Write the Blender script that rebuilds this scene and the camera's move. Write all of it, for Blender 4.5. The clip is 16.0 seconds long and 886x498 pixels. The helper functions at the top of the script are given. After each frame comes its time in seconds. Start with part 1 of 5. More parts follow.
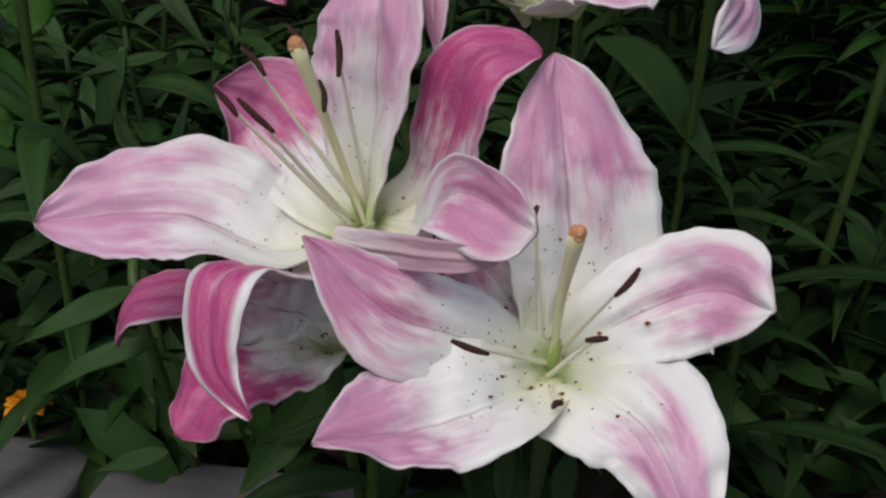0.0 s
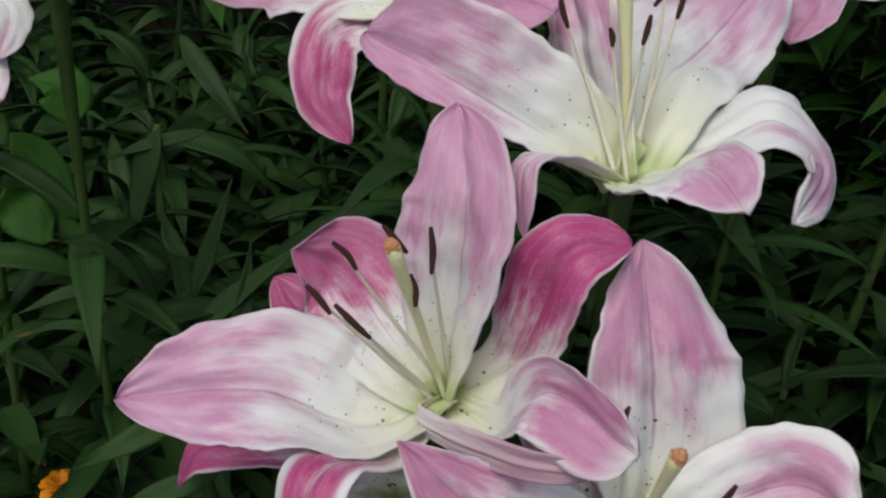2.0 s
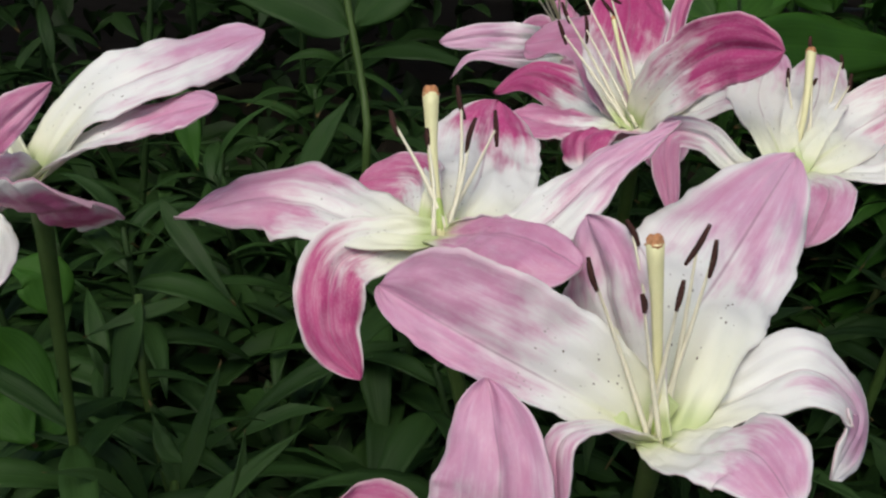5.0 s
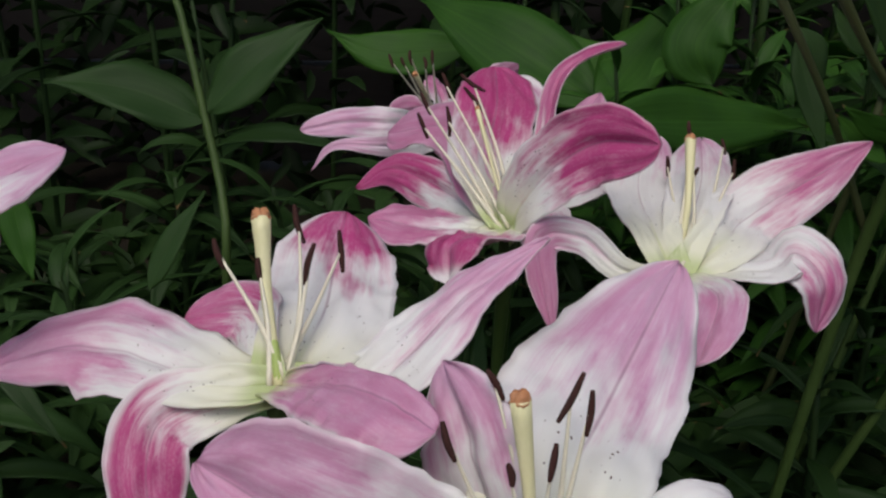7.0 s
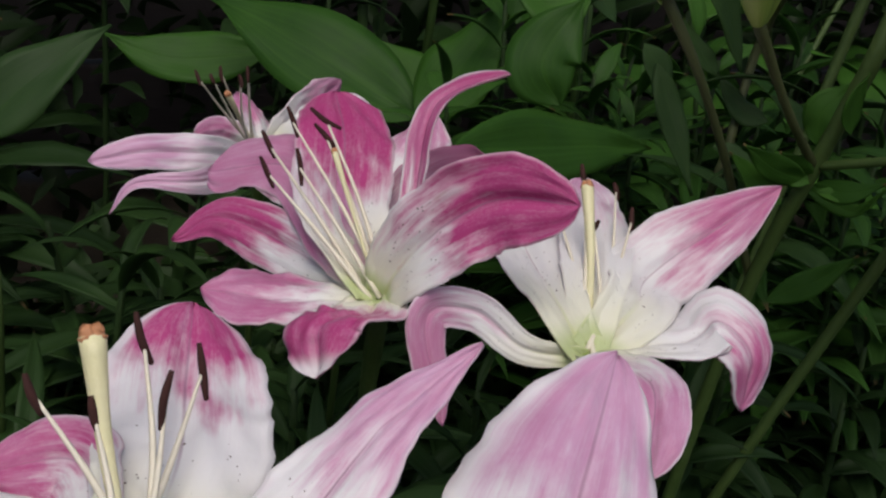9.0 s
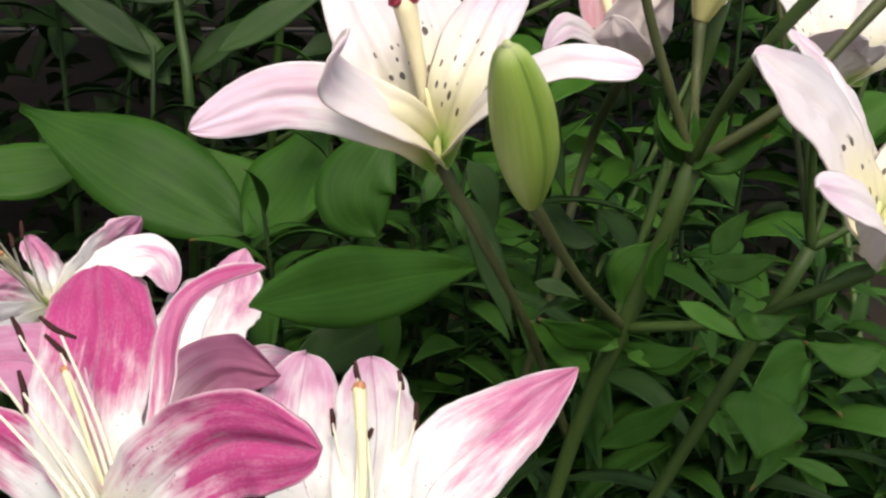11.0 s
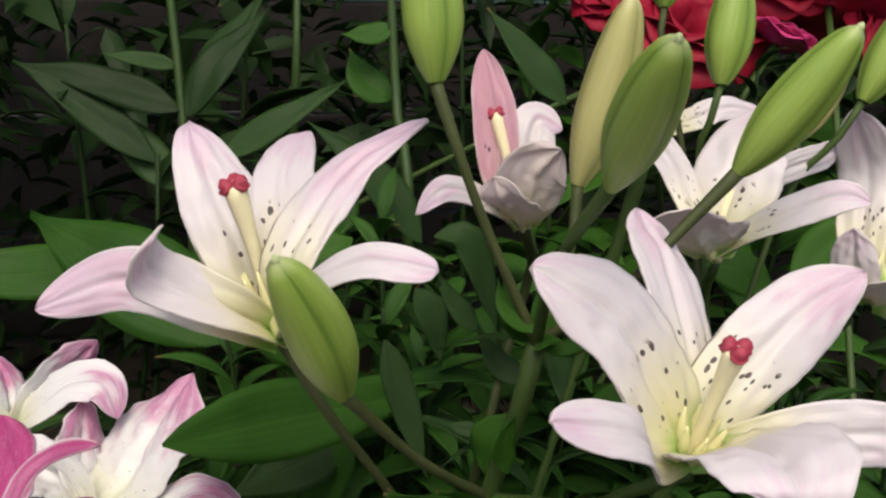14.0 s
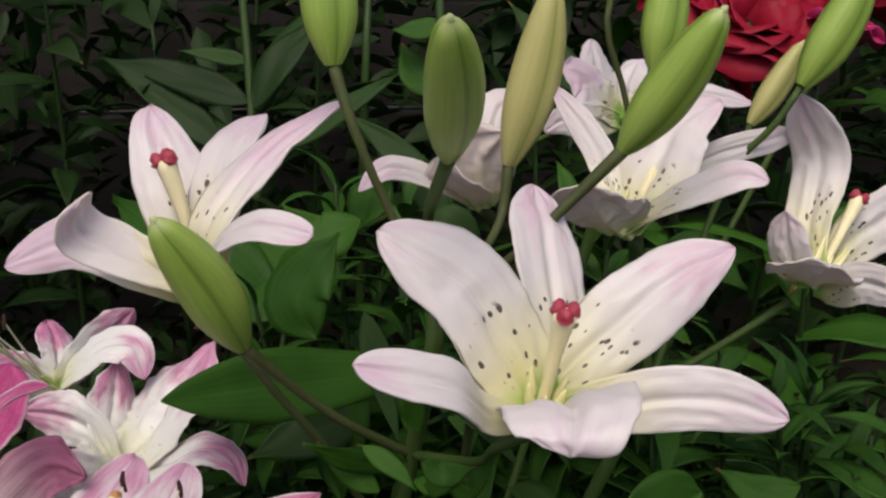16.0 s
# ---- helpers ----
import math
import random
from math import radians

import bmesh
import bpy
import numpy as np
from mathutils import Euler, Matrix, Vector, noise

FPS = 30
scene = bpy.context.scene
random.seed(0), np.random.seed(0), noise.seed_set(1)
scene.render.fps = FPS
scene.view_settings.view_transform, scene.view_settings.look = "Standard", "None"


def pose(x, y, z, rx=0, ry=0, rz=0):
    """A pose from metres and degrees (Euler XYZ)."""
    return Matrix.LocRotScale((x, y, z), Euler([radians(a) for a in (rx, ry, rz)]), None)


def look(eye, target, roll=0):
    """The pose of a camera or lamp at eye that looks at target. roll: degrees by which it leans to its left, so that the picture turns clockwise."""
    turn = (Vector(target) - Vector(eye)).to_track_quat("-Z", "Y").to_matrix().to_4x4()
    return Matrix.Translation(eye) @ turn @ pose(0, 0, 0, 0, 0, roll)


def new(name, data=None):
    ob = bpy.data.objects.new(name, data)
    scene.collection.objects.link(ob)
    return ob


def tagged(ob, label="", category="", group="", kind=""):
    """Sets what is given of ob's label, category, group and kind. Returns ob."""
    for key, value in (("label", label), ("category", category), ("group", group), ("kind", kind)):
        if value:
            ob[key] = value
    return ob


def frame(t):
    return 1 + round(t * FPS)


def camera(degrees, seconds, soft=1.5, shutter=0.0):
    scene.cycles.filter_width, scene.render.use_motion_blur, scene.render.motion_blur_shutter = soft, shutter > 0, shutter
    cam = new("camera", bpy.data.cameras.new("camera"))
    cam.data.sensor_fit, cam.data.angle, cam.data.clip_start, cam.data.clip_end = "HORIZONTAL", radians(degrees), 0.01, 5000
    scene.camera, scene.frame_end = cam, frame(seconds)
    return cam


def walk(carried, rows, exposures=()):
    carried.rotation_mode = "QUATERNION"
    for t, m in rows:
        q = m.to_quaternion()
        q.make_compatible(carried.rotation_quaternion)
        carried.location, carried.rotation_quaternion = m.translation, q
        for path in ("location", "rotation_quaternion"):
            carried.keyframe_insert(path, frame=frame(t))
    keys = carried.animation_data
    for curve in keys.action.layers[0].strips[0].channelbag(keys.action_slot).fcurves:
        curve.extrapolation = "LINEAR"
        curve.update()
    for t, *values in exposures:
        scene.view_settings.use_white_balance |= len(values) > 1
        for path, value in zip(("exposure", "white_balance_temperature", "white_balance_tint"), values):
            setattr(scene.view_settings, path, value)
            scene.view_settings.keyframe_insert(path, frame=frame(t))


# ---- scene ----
from mathutils import Quaternion

# ---- camera ----
cam = camera(44.3, 16.0, soft=2.4)
PATH = [
    (0, (0.00798, 0.00530, 0.34576), (-0.0240, 0.9196, -0.0580), 1.69),
    (0.5, (0.00065, 0.00622, 0.35326), (-0.0246, 0.9196, -0.0530), 2.05),
    (1, (-0.01132, 0.01259, 0.37242), (-0.0262, 0.9198, -0.0479), 2.63),
    (1.5, (-0.02066, 0.02494, 0.38956), (-0.0313, 0.9261, -0.0438), 2.71),
    (2, (-0.02819, 0.03283, 0.40528), (-0.0344, 0.9308, -0.0347), 3.18),
    (2.5, (-0.03814, 0.03997, 0.41872), (-0.0346, 0.9372, -0.0229), 3.33),
    (3, (-0.04528, 0.04706, 0.43455), (-0.0294, 0.9439, -0.0075), 3.82),
    (3.5, (-0.05285, 0.05969, 0.44470), (-0.0309, 0.9570, 0.0039), 3.68),
    (4, (-0.05717, 0.07052, 0.45622), (-0.0309, 0.9665, 0.0128), 3.23),
    (4.2, (-0.05685, 0.07405, 0.45881), (-0.0308, 0.9705, 0.0164), 2.93),
    (6.3, (-0.02931, 0.10506, 0.47006), (0.0384, 1.0262, 0.0867), 2.06),
    (6.5, (-0.02496, 0.11727, 0.46902), (0.0505, 1.0395, 0.0898), 1.72),
    (7, (-0.03155, 0.13815, 0.46881), (0.0941, 1.0560, 0.0924), 2.18),
    (7.5, (-0.04031, 0.16981, 0.46776), (0.1457, 1.0764, 0.0889), 3.21),
    (8, (-0.05028, 0.19421, 0.46410), (0.1895, 1.0865, 0.0815), 4.23),
    (8.2, (-0.05428, 0.20125, 0.46284), (0.2064, 1.0871, 0.0789), 4.59),
    (10.3, (-0.01943, 0.26898, 0.47201), (0.3933, 1.1088, 0.1192), 5.62),
    (10.5, (-0.00906, 0.27068, 0.48114), (0.4045, 1.1110, 0.1307), 5.19),
    (11, (0.01317, 0.26981, 0.50518), (0.4258, 1.1148, 0.1649), 4.16),
    (11.5, (0.02692, 0.27134, 0.51784), (0.4374, 1.1238, 0.1942), 3.45),
    (12, (0.03742, 0.26979, 0.52774), (0.4412, 1.1281, 0.2110), 3.13),
    (12.5, (0.05314, 0.26394, 0.53536), (0.4463, 1.1291, 0.2240), 2.54),
    (13, (0.06911, 0.25962, 0.54535), (0.4445, 1.1331, 0.2355), 2.34),
    (13.5, (0.08933, 0.25205, 0.54945), (0.4336, 1.1387, 0.2407), 2.19),
    (14, (0.10295, 0.24662, 0.55455), (0.4147, 1.1453, 0.2460), 2.71),
    (14.5, (0.11708, 0.23614, 0.56162), (0.3886, 1.1467, 0.2499), 2.67),
    (15, (0.13574, 0.22459, 0.56230), (0.3751, 1.1443, 0.2513), 2.06),
    (15.5, (0.15504, 0.20847, 0.55956), (0.3599, 1.1367, 0.2489), 1.67),
    (16, (0.18486, 0.19407, 0.55635), (0.3457, 1.1304, 0.2442), 0.98),
]
EXPOSURES = [
    (0.0, -0.01, 6450, 6), (1.0, -0.09, 6450, 3), (2.0, -0.05, 6400, 2), (3.0, 0.12, 6450, 1), (3.5, 0.26, 6600, 1), (4.2, 0.3, 6700, 1), (6.4, -0.16, 6450, 7), (8.2, -0.1, 6450, 11),
    (10.4, 0.22, 6750, 14), (11.0, 0.88, 7000, 8), (12.0, 1.08, 7350, 7), (12.5, 1.0, 7300, 6), (13.5, 0.6, 7000, 7), (14.5, 0.42, 6950, 7), (16.0, 0.24, 6950, 8),
]
walk(cam, [(t, look(eye, target, roll)) for t, eye, target, roll in PATH], EXPOSURES)

# ---- light: soft daylight under a bright overcast sky ----
world = bpy.data.worlds.new("overcast")
scene.world = world
world.use_nodes = True
wn = world.node_tree
sky = wn.nodes.new("ShaderNodeTexSky")
sky.sky_type, sky.sun_disc = "NISHITA", False
sky.sun_elevation, sky.sun_rotation = radians(62), radians(200)
sky.dust_density, sky.air_density = 4.0, 1.0
wn.links.new(sky.outputs[0], wn.nodes["Background"].inputs[0])
wn.nodes["Background"].inputs[1].default_value = 0.125
sun = new("sun", bpy.data.lights.new("sun", "SUN"))
sun.data.energy, sun.data.angle, sun.data.color = 1.5, radians(32), (1.0, 0.95, 0.87)
sun.matrix_world = look((-0.6, -1.2, 3.2), (0.1, 0.5, 0.4))


# ---- materials ----
class Nodes:
    """Short-hand for a node material."""

    def __init__(self, name):
        self.mat = bpy.data.materials.new(name)
        self.mat.use_nodes = True
        self.tree = self.mat.node_tree
        self.bsdf = self.tree.nodes["Principled BSDF"]
        self.out = self.tree.nodes["Material Output"]

    def add(self, kind, **inputs):
        node = self.tree.nodes.new(kind)
        for key, value in inputs.items():
            self.put(node, key, value)
        return node

    def put(self, node, key, value):
        socket = node.inputs[int(key[1:])] if key[0] == "i" and key[1:].isdigit() else node.inputs[key]
        if isinstance(value, bpy.types.NodeSocket):
            self.tree.links.new(value, socket)
        else:
            socket.default_value = value

    def math(self, op, a, b=0.0, c=0.0):
        node = self.add("ShaderNodeMath", i0=a, i1=b, i2=c)
        node.operation = op
        return node.outputs[0]

    def step(self, x, low, high):
        node = self.add("ShaderNodeMapRange", Value=x)
        node.interpolation_type = "SMOOTHSTEP"
        self.put(node, "From Min", low)
        self.put(node, "From Max", high)
        return node.outputs[0]

    def mix(self, t, a, b):
        node = self.tree.nodes.new("ShaderNodeMix")
        node.data_type = "RGBA"
        for socket, value in ((node.inputs[0], t), (node.inputs[6], a), (node.inputs[7], b)):
            if isinstance(value, bpy.types.NodeSocket):
                self.tree.links.new(value, socket)
            else:
                socket.default_value = (*value, 1) if isinstance(value, tuple) and len(value) == 3 else value
        return node.outputs[2]

    def noise(self, vector, scale, detail=3.0, rough=0.55):
        node = self.add("ShaderNodeTexNoise", Scale=scale, Detail=detail, Roughness=rough)
        if vector is not None:
            self.put(node, "Vector", vector)
        return node.outputs["Fac"]

    def coords(self, which="Object"):
        return self.add("ShaderNodeTexCoord").outputs[which]

    def stretch(self, vector, scale):
        node = self.add("ShaderNodeMapping", Vector=vector, Scale=scale)
        return node.outputs[0]

    def uv(self, layer):
        node = self.add("ShaderNodeUVMap")
        node.uv_map = layer
        xyz = self.add("ShaderNodeSeparateXYZ", Vector=node.outputs[0])
        return node.outputs[0], xyz.outputs[0], xyz.outputs[1]

    def bump(self, height, strength, distance):
        node = self.add("ShaderNodeBump", Height=height, Strength=strength, Distance=distance)
        self.put(self.bsdf, "Normal", node.outputs[0])
        return node.outputs[0]

    def translucent(self, color, share):
        thin = self.add("ShaderNodeBsdfTranslucent", Color=color)
        both = self.add("ShaderNodeMixShader", i0=share, i1=self.bsdf.outputs[0], i2=thin.outputs[0])
        self.tree.links.new(both.outputs[0], self.out.inputs[0])

    def done(self, color, rough, spec=0.5):
        self.put(self.bsdf, "Base Color", color)
        self.put(self.bsdf, "Roughness", rough)
        self.put(self.bsdf, "Specular IOR Level", spec)
        return self.mat


def tepal_material(name, white, throat, pale, deep, spots, spot_color, grain, reach, ribs, relief_by):
    """Inner face of a lily tepal: pale ground, a frayed wash of pink, a cream throat, fine veins and specks."""
    n = Nodes(name)
    uv, u, v = n.uv("along")
    _, start, end = n.uv("band")
    _, dose, margin = n.uv("dose")
    rnd = n.add("ShaderNodeObjectInfo").outputs["Random"]
    shift = n.add("ShaderNodeCombineXYZ", X=n.math("MULTIPLY", rnd, 17.0), Y=n.math("MULTIPLY", rnd, 31.0))
    moved = n.add("ShaderNodeVectorMath", i0=uv, i1=shift.outputs[0]).outputs[0]
    streak = n.noise(n.stretch(moved, (2.2, 26.0, 1.0)), 1.0, 5.0, 0.65)
    broad = n.noise(n.stretch(moved, (3.2, 3.4, 1.0)), 1.0, 3.0)
    patch = n.noise(n.stretch(moved, (7.0, 8.0, 1.0)), 1.0, 4.0, 0.6)
    frost = n.noise(n.stretch(moved, (60.0, 40.0, 1.0)), 1.0, 4.0, 0.7)
    fray = n.noise(n.stretch(moved, (5.0, 110.0, 1.0)), 1.0, 5.0, 0.75)
    a = n.math("ABSOLUTE", n.math("MULTIPLY_ADD", v, 2.0, -1.0))
    wob = n.math("ADD", n.math("MULTIPLY_ADD", streak, 0.22, -0.11), n.math("MULTIPLY_ADD", broad, 0.8, -0.4))
    wob = n.math("ADD", wob, n.math("MULTIPLY_ADD", fray, 0.14, -0.07))
    wob = n.math("ADD", wob, n.math("MULTIPLY_ADD", patch, 0.34, -0.17))
    du = n.math("SUBTRACT", n.math("ADD", u, wob), start)
    rise = n.step(du, -0.2, 0.2)
    fall = n.math("SUBTRACT", 1.0, n.step(n.math("SUBTRACT", u, end), -0.06, 0.06))
    fall = n.math("MAXIMUM", fall, n.step(end, 0.97, 0.99))
    rim = n.math("SUBTRACT", n.math("ADD", a, n.math("MULTIPLY_ADD", broad, 0.5, -0.25)), n.math("SUBTRACT", 1.12, margin))
    rim = n.math("SUBTRACT", 1.0, n.step(n.math("MULTIPLY_ADD", streak, 0.25, rim), -0.08, 0.18))
    hem = n.math("MULTIPLY_ADD", n.step(n.math("MULTIPLY_ADD", streak, 0.12, a), 0.95, 1.06), -0.25, 1.0)
    pink = n.math("MULTIPLY", n.math("MULTIPLY", n.math("MULTIPLY", rise, fall), rim), hem)
    mottle = n.math("MULTIPLY", n.math("MULTIPLY", n.math("MULTIPLY_ADD", streak, 0.45, 0.76), n.math("MULTIPLY_ADD", patch, 0.35, 0.82)), n.math("MULTIPLY_ADD", frost, 0.5, 0.74))
    pink = n.math("MINIMUM", n.math("MULTIPLY", pink, mottle), 1.0)
    tone = n.math("MULTIPLY_ADD", n.math("SUBTRACT", broad, 0.5), 0.7, n.math("MULTIPLY_ADD", n.math("SUBTRACT", fray, 0.5), 0.5, n.math("POWER", dose, 1.4)))
    tone = n.math("MULTIPLY_ADD", n.math("SUBTRACT", patch, 0.5), 0.4, tone)
    hue = n.mix(tone, (*pale, 1), (*deep, 1))
    ground = n.mix(n.step(n.math("ADD", u, n.math("MULTIPLY_ADD", broad, 0.2, -0.1)), reach, 0.06), (*white, 1), (*throat, 1))
    ground = n.mix(n.step(u, 0.2 if ribs < 0.5 else 0.13, 0.05), ground, (0.30, 0.52, 0.10, 1) if ribs < 0.5 else (0.56, 0.64, 0.32, 1))
    furrow = n.math("SUBTRACT", 1.0, n.step(n.math("MULTIPLY_ADD", streak, 0.06, a), 0.05, 0.13))
    ground = n.mix(n.math("MULTIPLY", furrow, n.math("MULTIPLY", n.step(u, 0.34, 0.1), 0.4)), ground, (0.50, 0.55, 0.20, 1))
    blush = n.math("MULTIPLY", n.step(n.math("ADD", u, wob), 0.3, 1.05), n.math("MULTIPLY", n.math("ADD", broad, patch), 0.13))
    ground = n.mix(blush, ground, (*pale, 1))
    thread = n.math("MULTIPLY", n.step(fray, 0.52, 0.7), n.math("MULTIPLY", n.step(u, 0.3, 0.75), 0.38 * ribs))
    ground = n.mix(thread, ground, (*pale, 1))
    col = n.mix(pink, ground, hue)
    bruise = n.step(n.noise(n.stretch(moved, (5.0, 7.0, 1.0)), 1.0, 4.0, 0.6), 0.66, 0.78)
    col = n.mix(n.math("MULTIPLY", bruise, n.math("MULTIPLY", n.step(u, 0.3, 0.6), 0.35 * ribs)), col, (0.46, 0.32, 0.24, 1))
    rib = n.math("SUBTRACT", 1.0, n.step(n.math("MULTIPLY_ADD", streak, 0.03, a), 0.014, 0.05))
    col = n.mix(n.math("MULTIPLY", rib, n.math("MULTIPLY", n.step(u, 0.2, 0.5), n.math("MULTIPLY_ADD", broad, 1.1 * ribs, 0.05 * ribs))), col, (deep[0] * 0.6, deep[1] * 1.2 + 0.08, deep[2] * 1.05, 1))
    speck = n.add("ShaderNodeTexVoronoi", Vector=n.stretch(moved, grain), Scale=1.0, Randomness=0.95)
    size = n.math("MULTIPLY_ADD", n.noise(n.stretch(moved, (14.0, 14.0, 1.0)), 1.0, 0.0), 0.55 * spots, -0.08)
    dot = n.math("SUBTRACT", 1.0, n.step(n.math("SUBTRACT", speck.outputs["Distance"], size), -0.02, 0.03))
    zone = n.math("MULTIPLY", n.step(u, 0.15, 0.2), n.math("SUBTRACT", 1.0, n.step(u, 0.46, 0.5)))
    zone = n.math("MULTIPLY", n.math("MULTIPLY", zone, n.step(end, 0.994, 0.998)), n.math("LESS_THAN", a, 0.72))
    col = n.mix(n.math("MULTIPLY", n.math("MULTIPLY", dot, zone), 0.92), col, (*spot_color, 1))
    if ribs < 0.5:
        seam = n.math("MULTIPLY", n.step(n.math("MULTIPLY_ADD", streak, 0.04, a), 0.965, 0.985), n.math("MULTIPLY", n.step(u, 0.12, 0.18), n.step(u, 0.48, 0.4)))
        seam = n.math("MULTIPLY", seam, n.math("MULTIPLY", n.step(end, 0.994, 0.998), n.math("GREATER_THAN", v, 0.5)))
        col = n.mix(n.math("MULTIPLY", seam, 0.75), col, (0.10, 0.05, 0.035, 1))
    veins = n.add("ShaderNodeTexWave", Vector=n.stretch(uv, (0.12, 1.0, 0.0)), Scale=4.5, Distortion=3.0, Detail=3.0)
    veins.bands_direction = "Y"
    relief = n.math("ADD", n.math("MULTIPLY", veins.outputs["Fac"], 0.14), n.math("MULTIPLY", streak, 0.5))
    relief = n.math("ADD", relief, n.math("MULTIPLY_ADD", fray, 0.25, n.math("MULTIPLY", frost, 0.5)))
    n.bump(relief, relief_by, 0.0007)
    n.translucent(col, 0.28)
    return n.done(col, n.math("MULTIPLY_ADD", frost, 0.22, 0.3), 0.5)


def outer_material(name, edge, middle, base, deep):
    """Outer face of a tepal: pale, greener along the keel and towards the stem."""
    n = Nodes(name)
    uv, u, v = n.uv("along")
    _, dose, margin = n.uv("dose")
    a = n.math("ABSOLUTE", n.math("MULTIPLY_ADD", v, 2.0, -1.0))
    streak = n.noise(n.stretch(uv, (2.0, 40.0, 1.0)), 1.0, 4.0)
    keel = n.math("SUBTRACT", 1.0, n.step(n.math("ADD", a, n.math("MULTIPLY", streak, 0.3)), 0.1, 0.5))
    col = n.mix(n.math("MULTIPLY", keel, n.step(u, 1.0, 0.3)), (*edge, 1), (*middle, 1))
    col = n.mix(n.step(n.math("ADD", u, n.math("MULTIPLY", streak, 0.1)), 0.3, 0.1), col, (*base, 1))
    col = n.mix(n.math("MULTIPLY", streak, 0.25), col, (*middle, 1))
    flush = n.math("MULTIPLY", n.step(n.math("ADD", u, n.math("MULTIPLY_ADD", streak, 0.4, -0.2)), 0.3, 0.8), n.math("MULTIPLY", dose, 0.8))
    col = n.mix(flush, col, (*deep, 1))
    n.bump(streak, 0.2, 0.0005)
    n.translucent(col, 0.35)
    return n.done(col, 0.5, 0.35)


def leaf_material(name, dark, light, share=0.15):
    n = Nodes(name)
    uv, u, v = n.uv("along")
    rnd = n.add("ShaderNodeObjectInfo").outputs["Random"]
    isle = n.add("ShaderNodeNewGeometry").outputs["Random Per Island"]
    a = n.math("ABSOLUTE", n.math("MULTIPLY_ADD", v, 2.0, -1.0))
    place = n.coords("Object")
    blot = n.noise(place, 38.0, 3.0)
    fine = n.noise(n.stretch(uv, (3.0, 30.0, 1.0)), 1.0, 3.0)
    mixer = n.math("ADD", n.math("MULTIPLY", n.math("FRACT", n.math("ADD", rnd, isle)), 0.6), n.math("MULTIPLY_ADD", blot, 0.6, -0.1))
    mixer = n.math("ADD", mixer, n.math("MULTIPLY_ADD", fine, 0.6, -0.3))
    col = n.mix(mixer, (*dark, 1), (*light, 1))
    dry = n.step(n.math("MULTIPLY_ADD", blot, 0.2, n.math("MULTIPLY_ADD", n.math("FRACT", n.math("MULTIPLY", rnd, 7.3)), 0.12, u)), 1.13, 1.18)
    col = n.mix(dry, col, (0.13, 0.085, 0.035, 1))
    rib = n.math("SUBTRACT", 1.0, n.step(a, 0.01, 0.07))
    col = n.mix(n.math("MULTIPLY", rib, n.math("MULTIPLY_ADD", fine, 0.3, 0.0)), col, (light[0] * 1.5, light[1] * 1.4, light[2] * 1.3, 1))
    veins = n.add("ShaderNodeTexWave", Vector=n.stretch(uv, (0.1, 1.0, 0.0)), Scale=3.0, Distortion=0.8)
    veins.bands_direction = "Y"
    lines = n.math("MULTIPLY", n.step(veins.outputs["Fac"], 0.72, 1.0), n.math("MULTIPLY_ADD", fine, 0.22, 0.0))
    col = n.mix(lines, col, (light[0] * 1.35, light[1] * 1.25, light[2] * 1.3, 1))
    n.bump(n.math("ADD", n.math("MULTIPLY", veins.outputs["Fac"], 0.15), n.math("MULTIPLY_ADD", rib, -0.5, n.math("MULTIPLY", blot, 1.6))), 0.4, 0.0007)
    n.translucent(col, share)
    return n.done(col, n.math("MULTIPLY_ADD", blot, 0.3, 0.38), 0.14)


def plain_material(name, dark, light, scale, rough=0.6, spec=0.4, relief=0.0006, stretch=(1, 1, 1)):
    n = Nodes(name)
    at = n.stretch(n.coords("Object"), stretch)
    big = n.noise(at, scale, 4.0)
    small = n.noise(at, scale * 7.0, 3.0)
    both = n.math("MULTIPLY_ADD", small, 0.5, n.math("MULTIPLY_ADD", big, 0.9, -0.2))
    col = n.mix(both, (*dark, 1), (*light, 1))
    n.bump(small, 0.5, relief)
    return n.done(col, n.math("MULTIPLY_ADD", big, 0.2, rough - 0.1), spec)


M_PINK = tepal_material("lily_pink_inner", (0.83, 0.83, 0.83), (0.82, 0.82, 0.65), (0.68, 0.42, 0.60), (0.49, 0.055, 0.22), 0.66, (0.10, 0.05, 0.03), (44.0, 22.0, 1.0), 0.42, 1.0, 0.36)
M_PINK_OUT = outer_material("lily_pink_outer", (0.84, 0.76, 0.80), (0.74, 0.68, 0.64), (0.66, 0.68, 0.44), (0.40, 0.12, 0.24))
M_CREAM = tepal_material("lily_cream_inner", (0.75, 0.70, 0.725), (0.75, 0.71, 0.39), (0.71, 0.55, 0.68), (0.66, 0.34, 0.42), 1.08, (0.035, 0.015, 0.012), (17.0, 9.0, 1.0), 0.6, 0.35, 0.2)
M_CREAM_OUT = outer_material("lily_cream_outer", (0.77, 0.71, 0.70), (0.75, 0.70, 0.60), (0.62, 0.64, 0.32), (0.72, 0.50, 0.58))
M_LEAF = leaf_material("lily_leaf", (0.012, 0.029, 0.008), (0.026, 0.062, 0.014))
M_BROAD = leaf_material("broad_leaf", (0.016, 0.056, 0.007), (0.044, 0.125, 0.015), 0.24)
M_MIDLEAF = leaf_material("green_leaf", (0.014, 0.046, 0.007), (0.036, 0.104, 0.015), 0.2)
# darker leaf copy: shade on rear and right-hand foliage is in its colour
M_SHADELEAF = leaf_material("shaded_leaf", (0.0085, 0.021, 0.0055), (0.0145, 0.037, 0.0085))
M_STEM = plain_material("green_stem", (0.026, 0.052, 0.010), (0.060, 0.100, 0.025), 60, 0.5, 0.25)
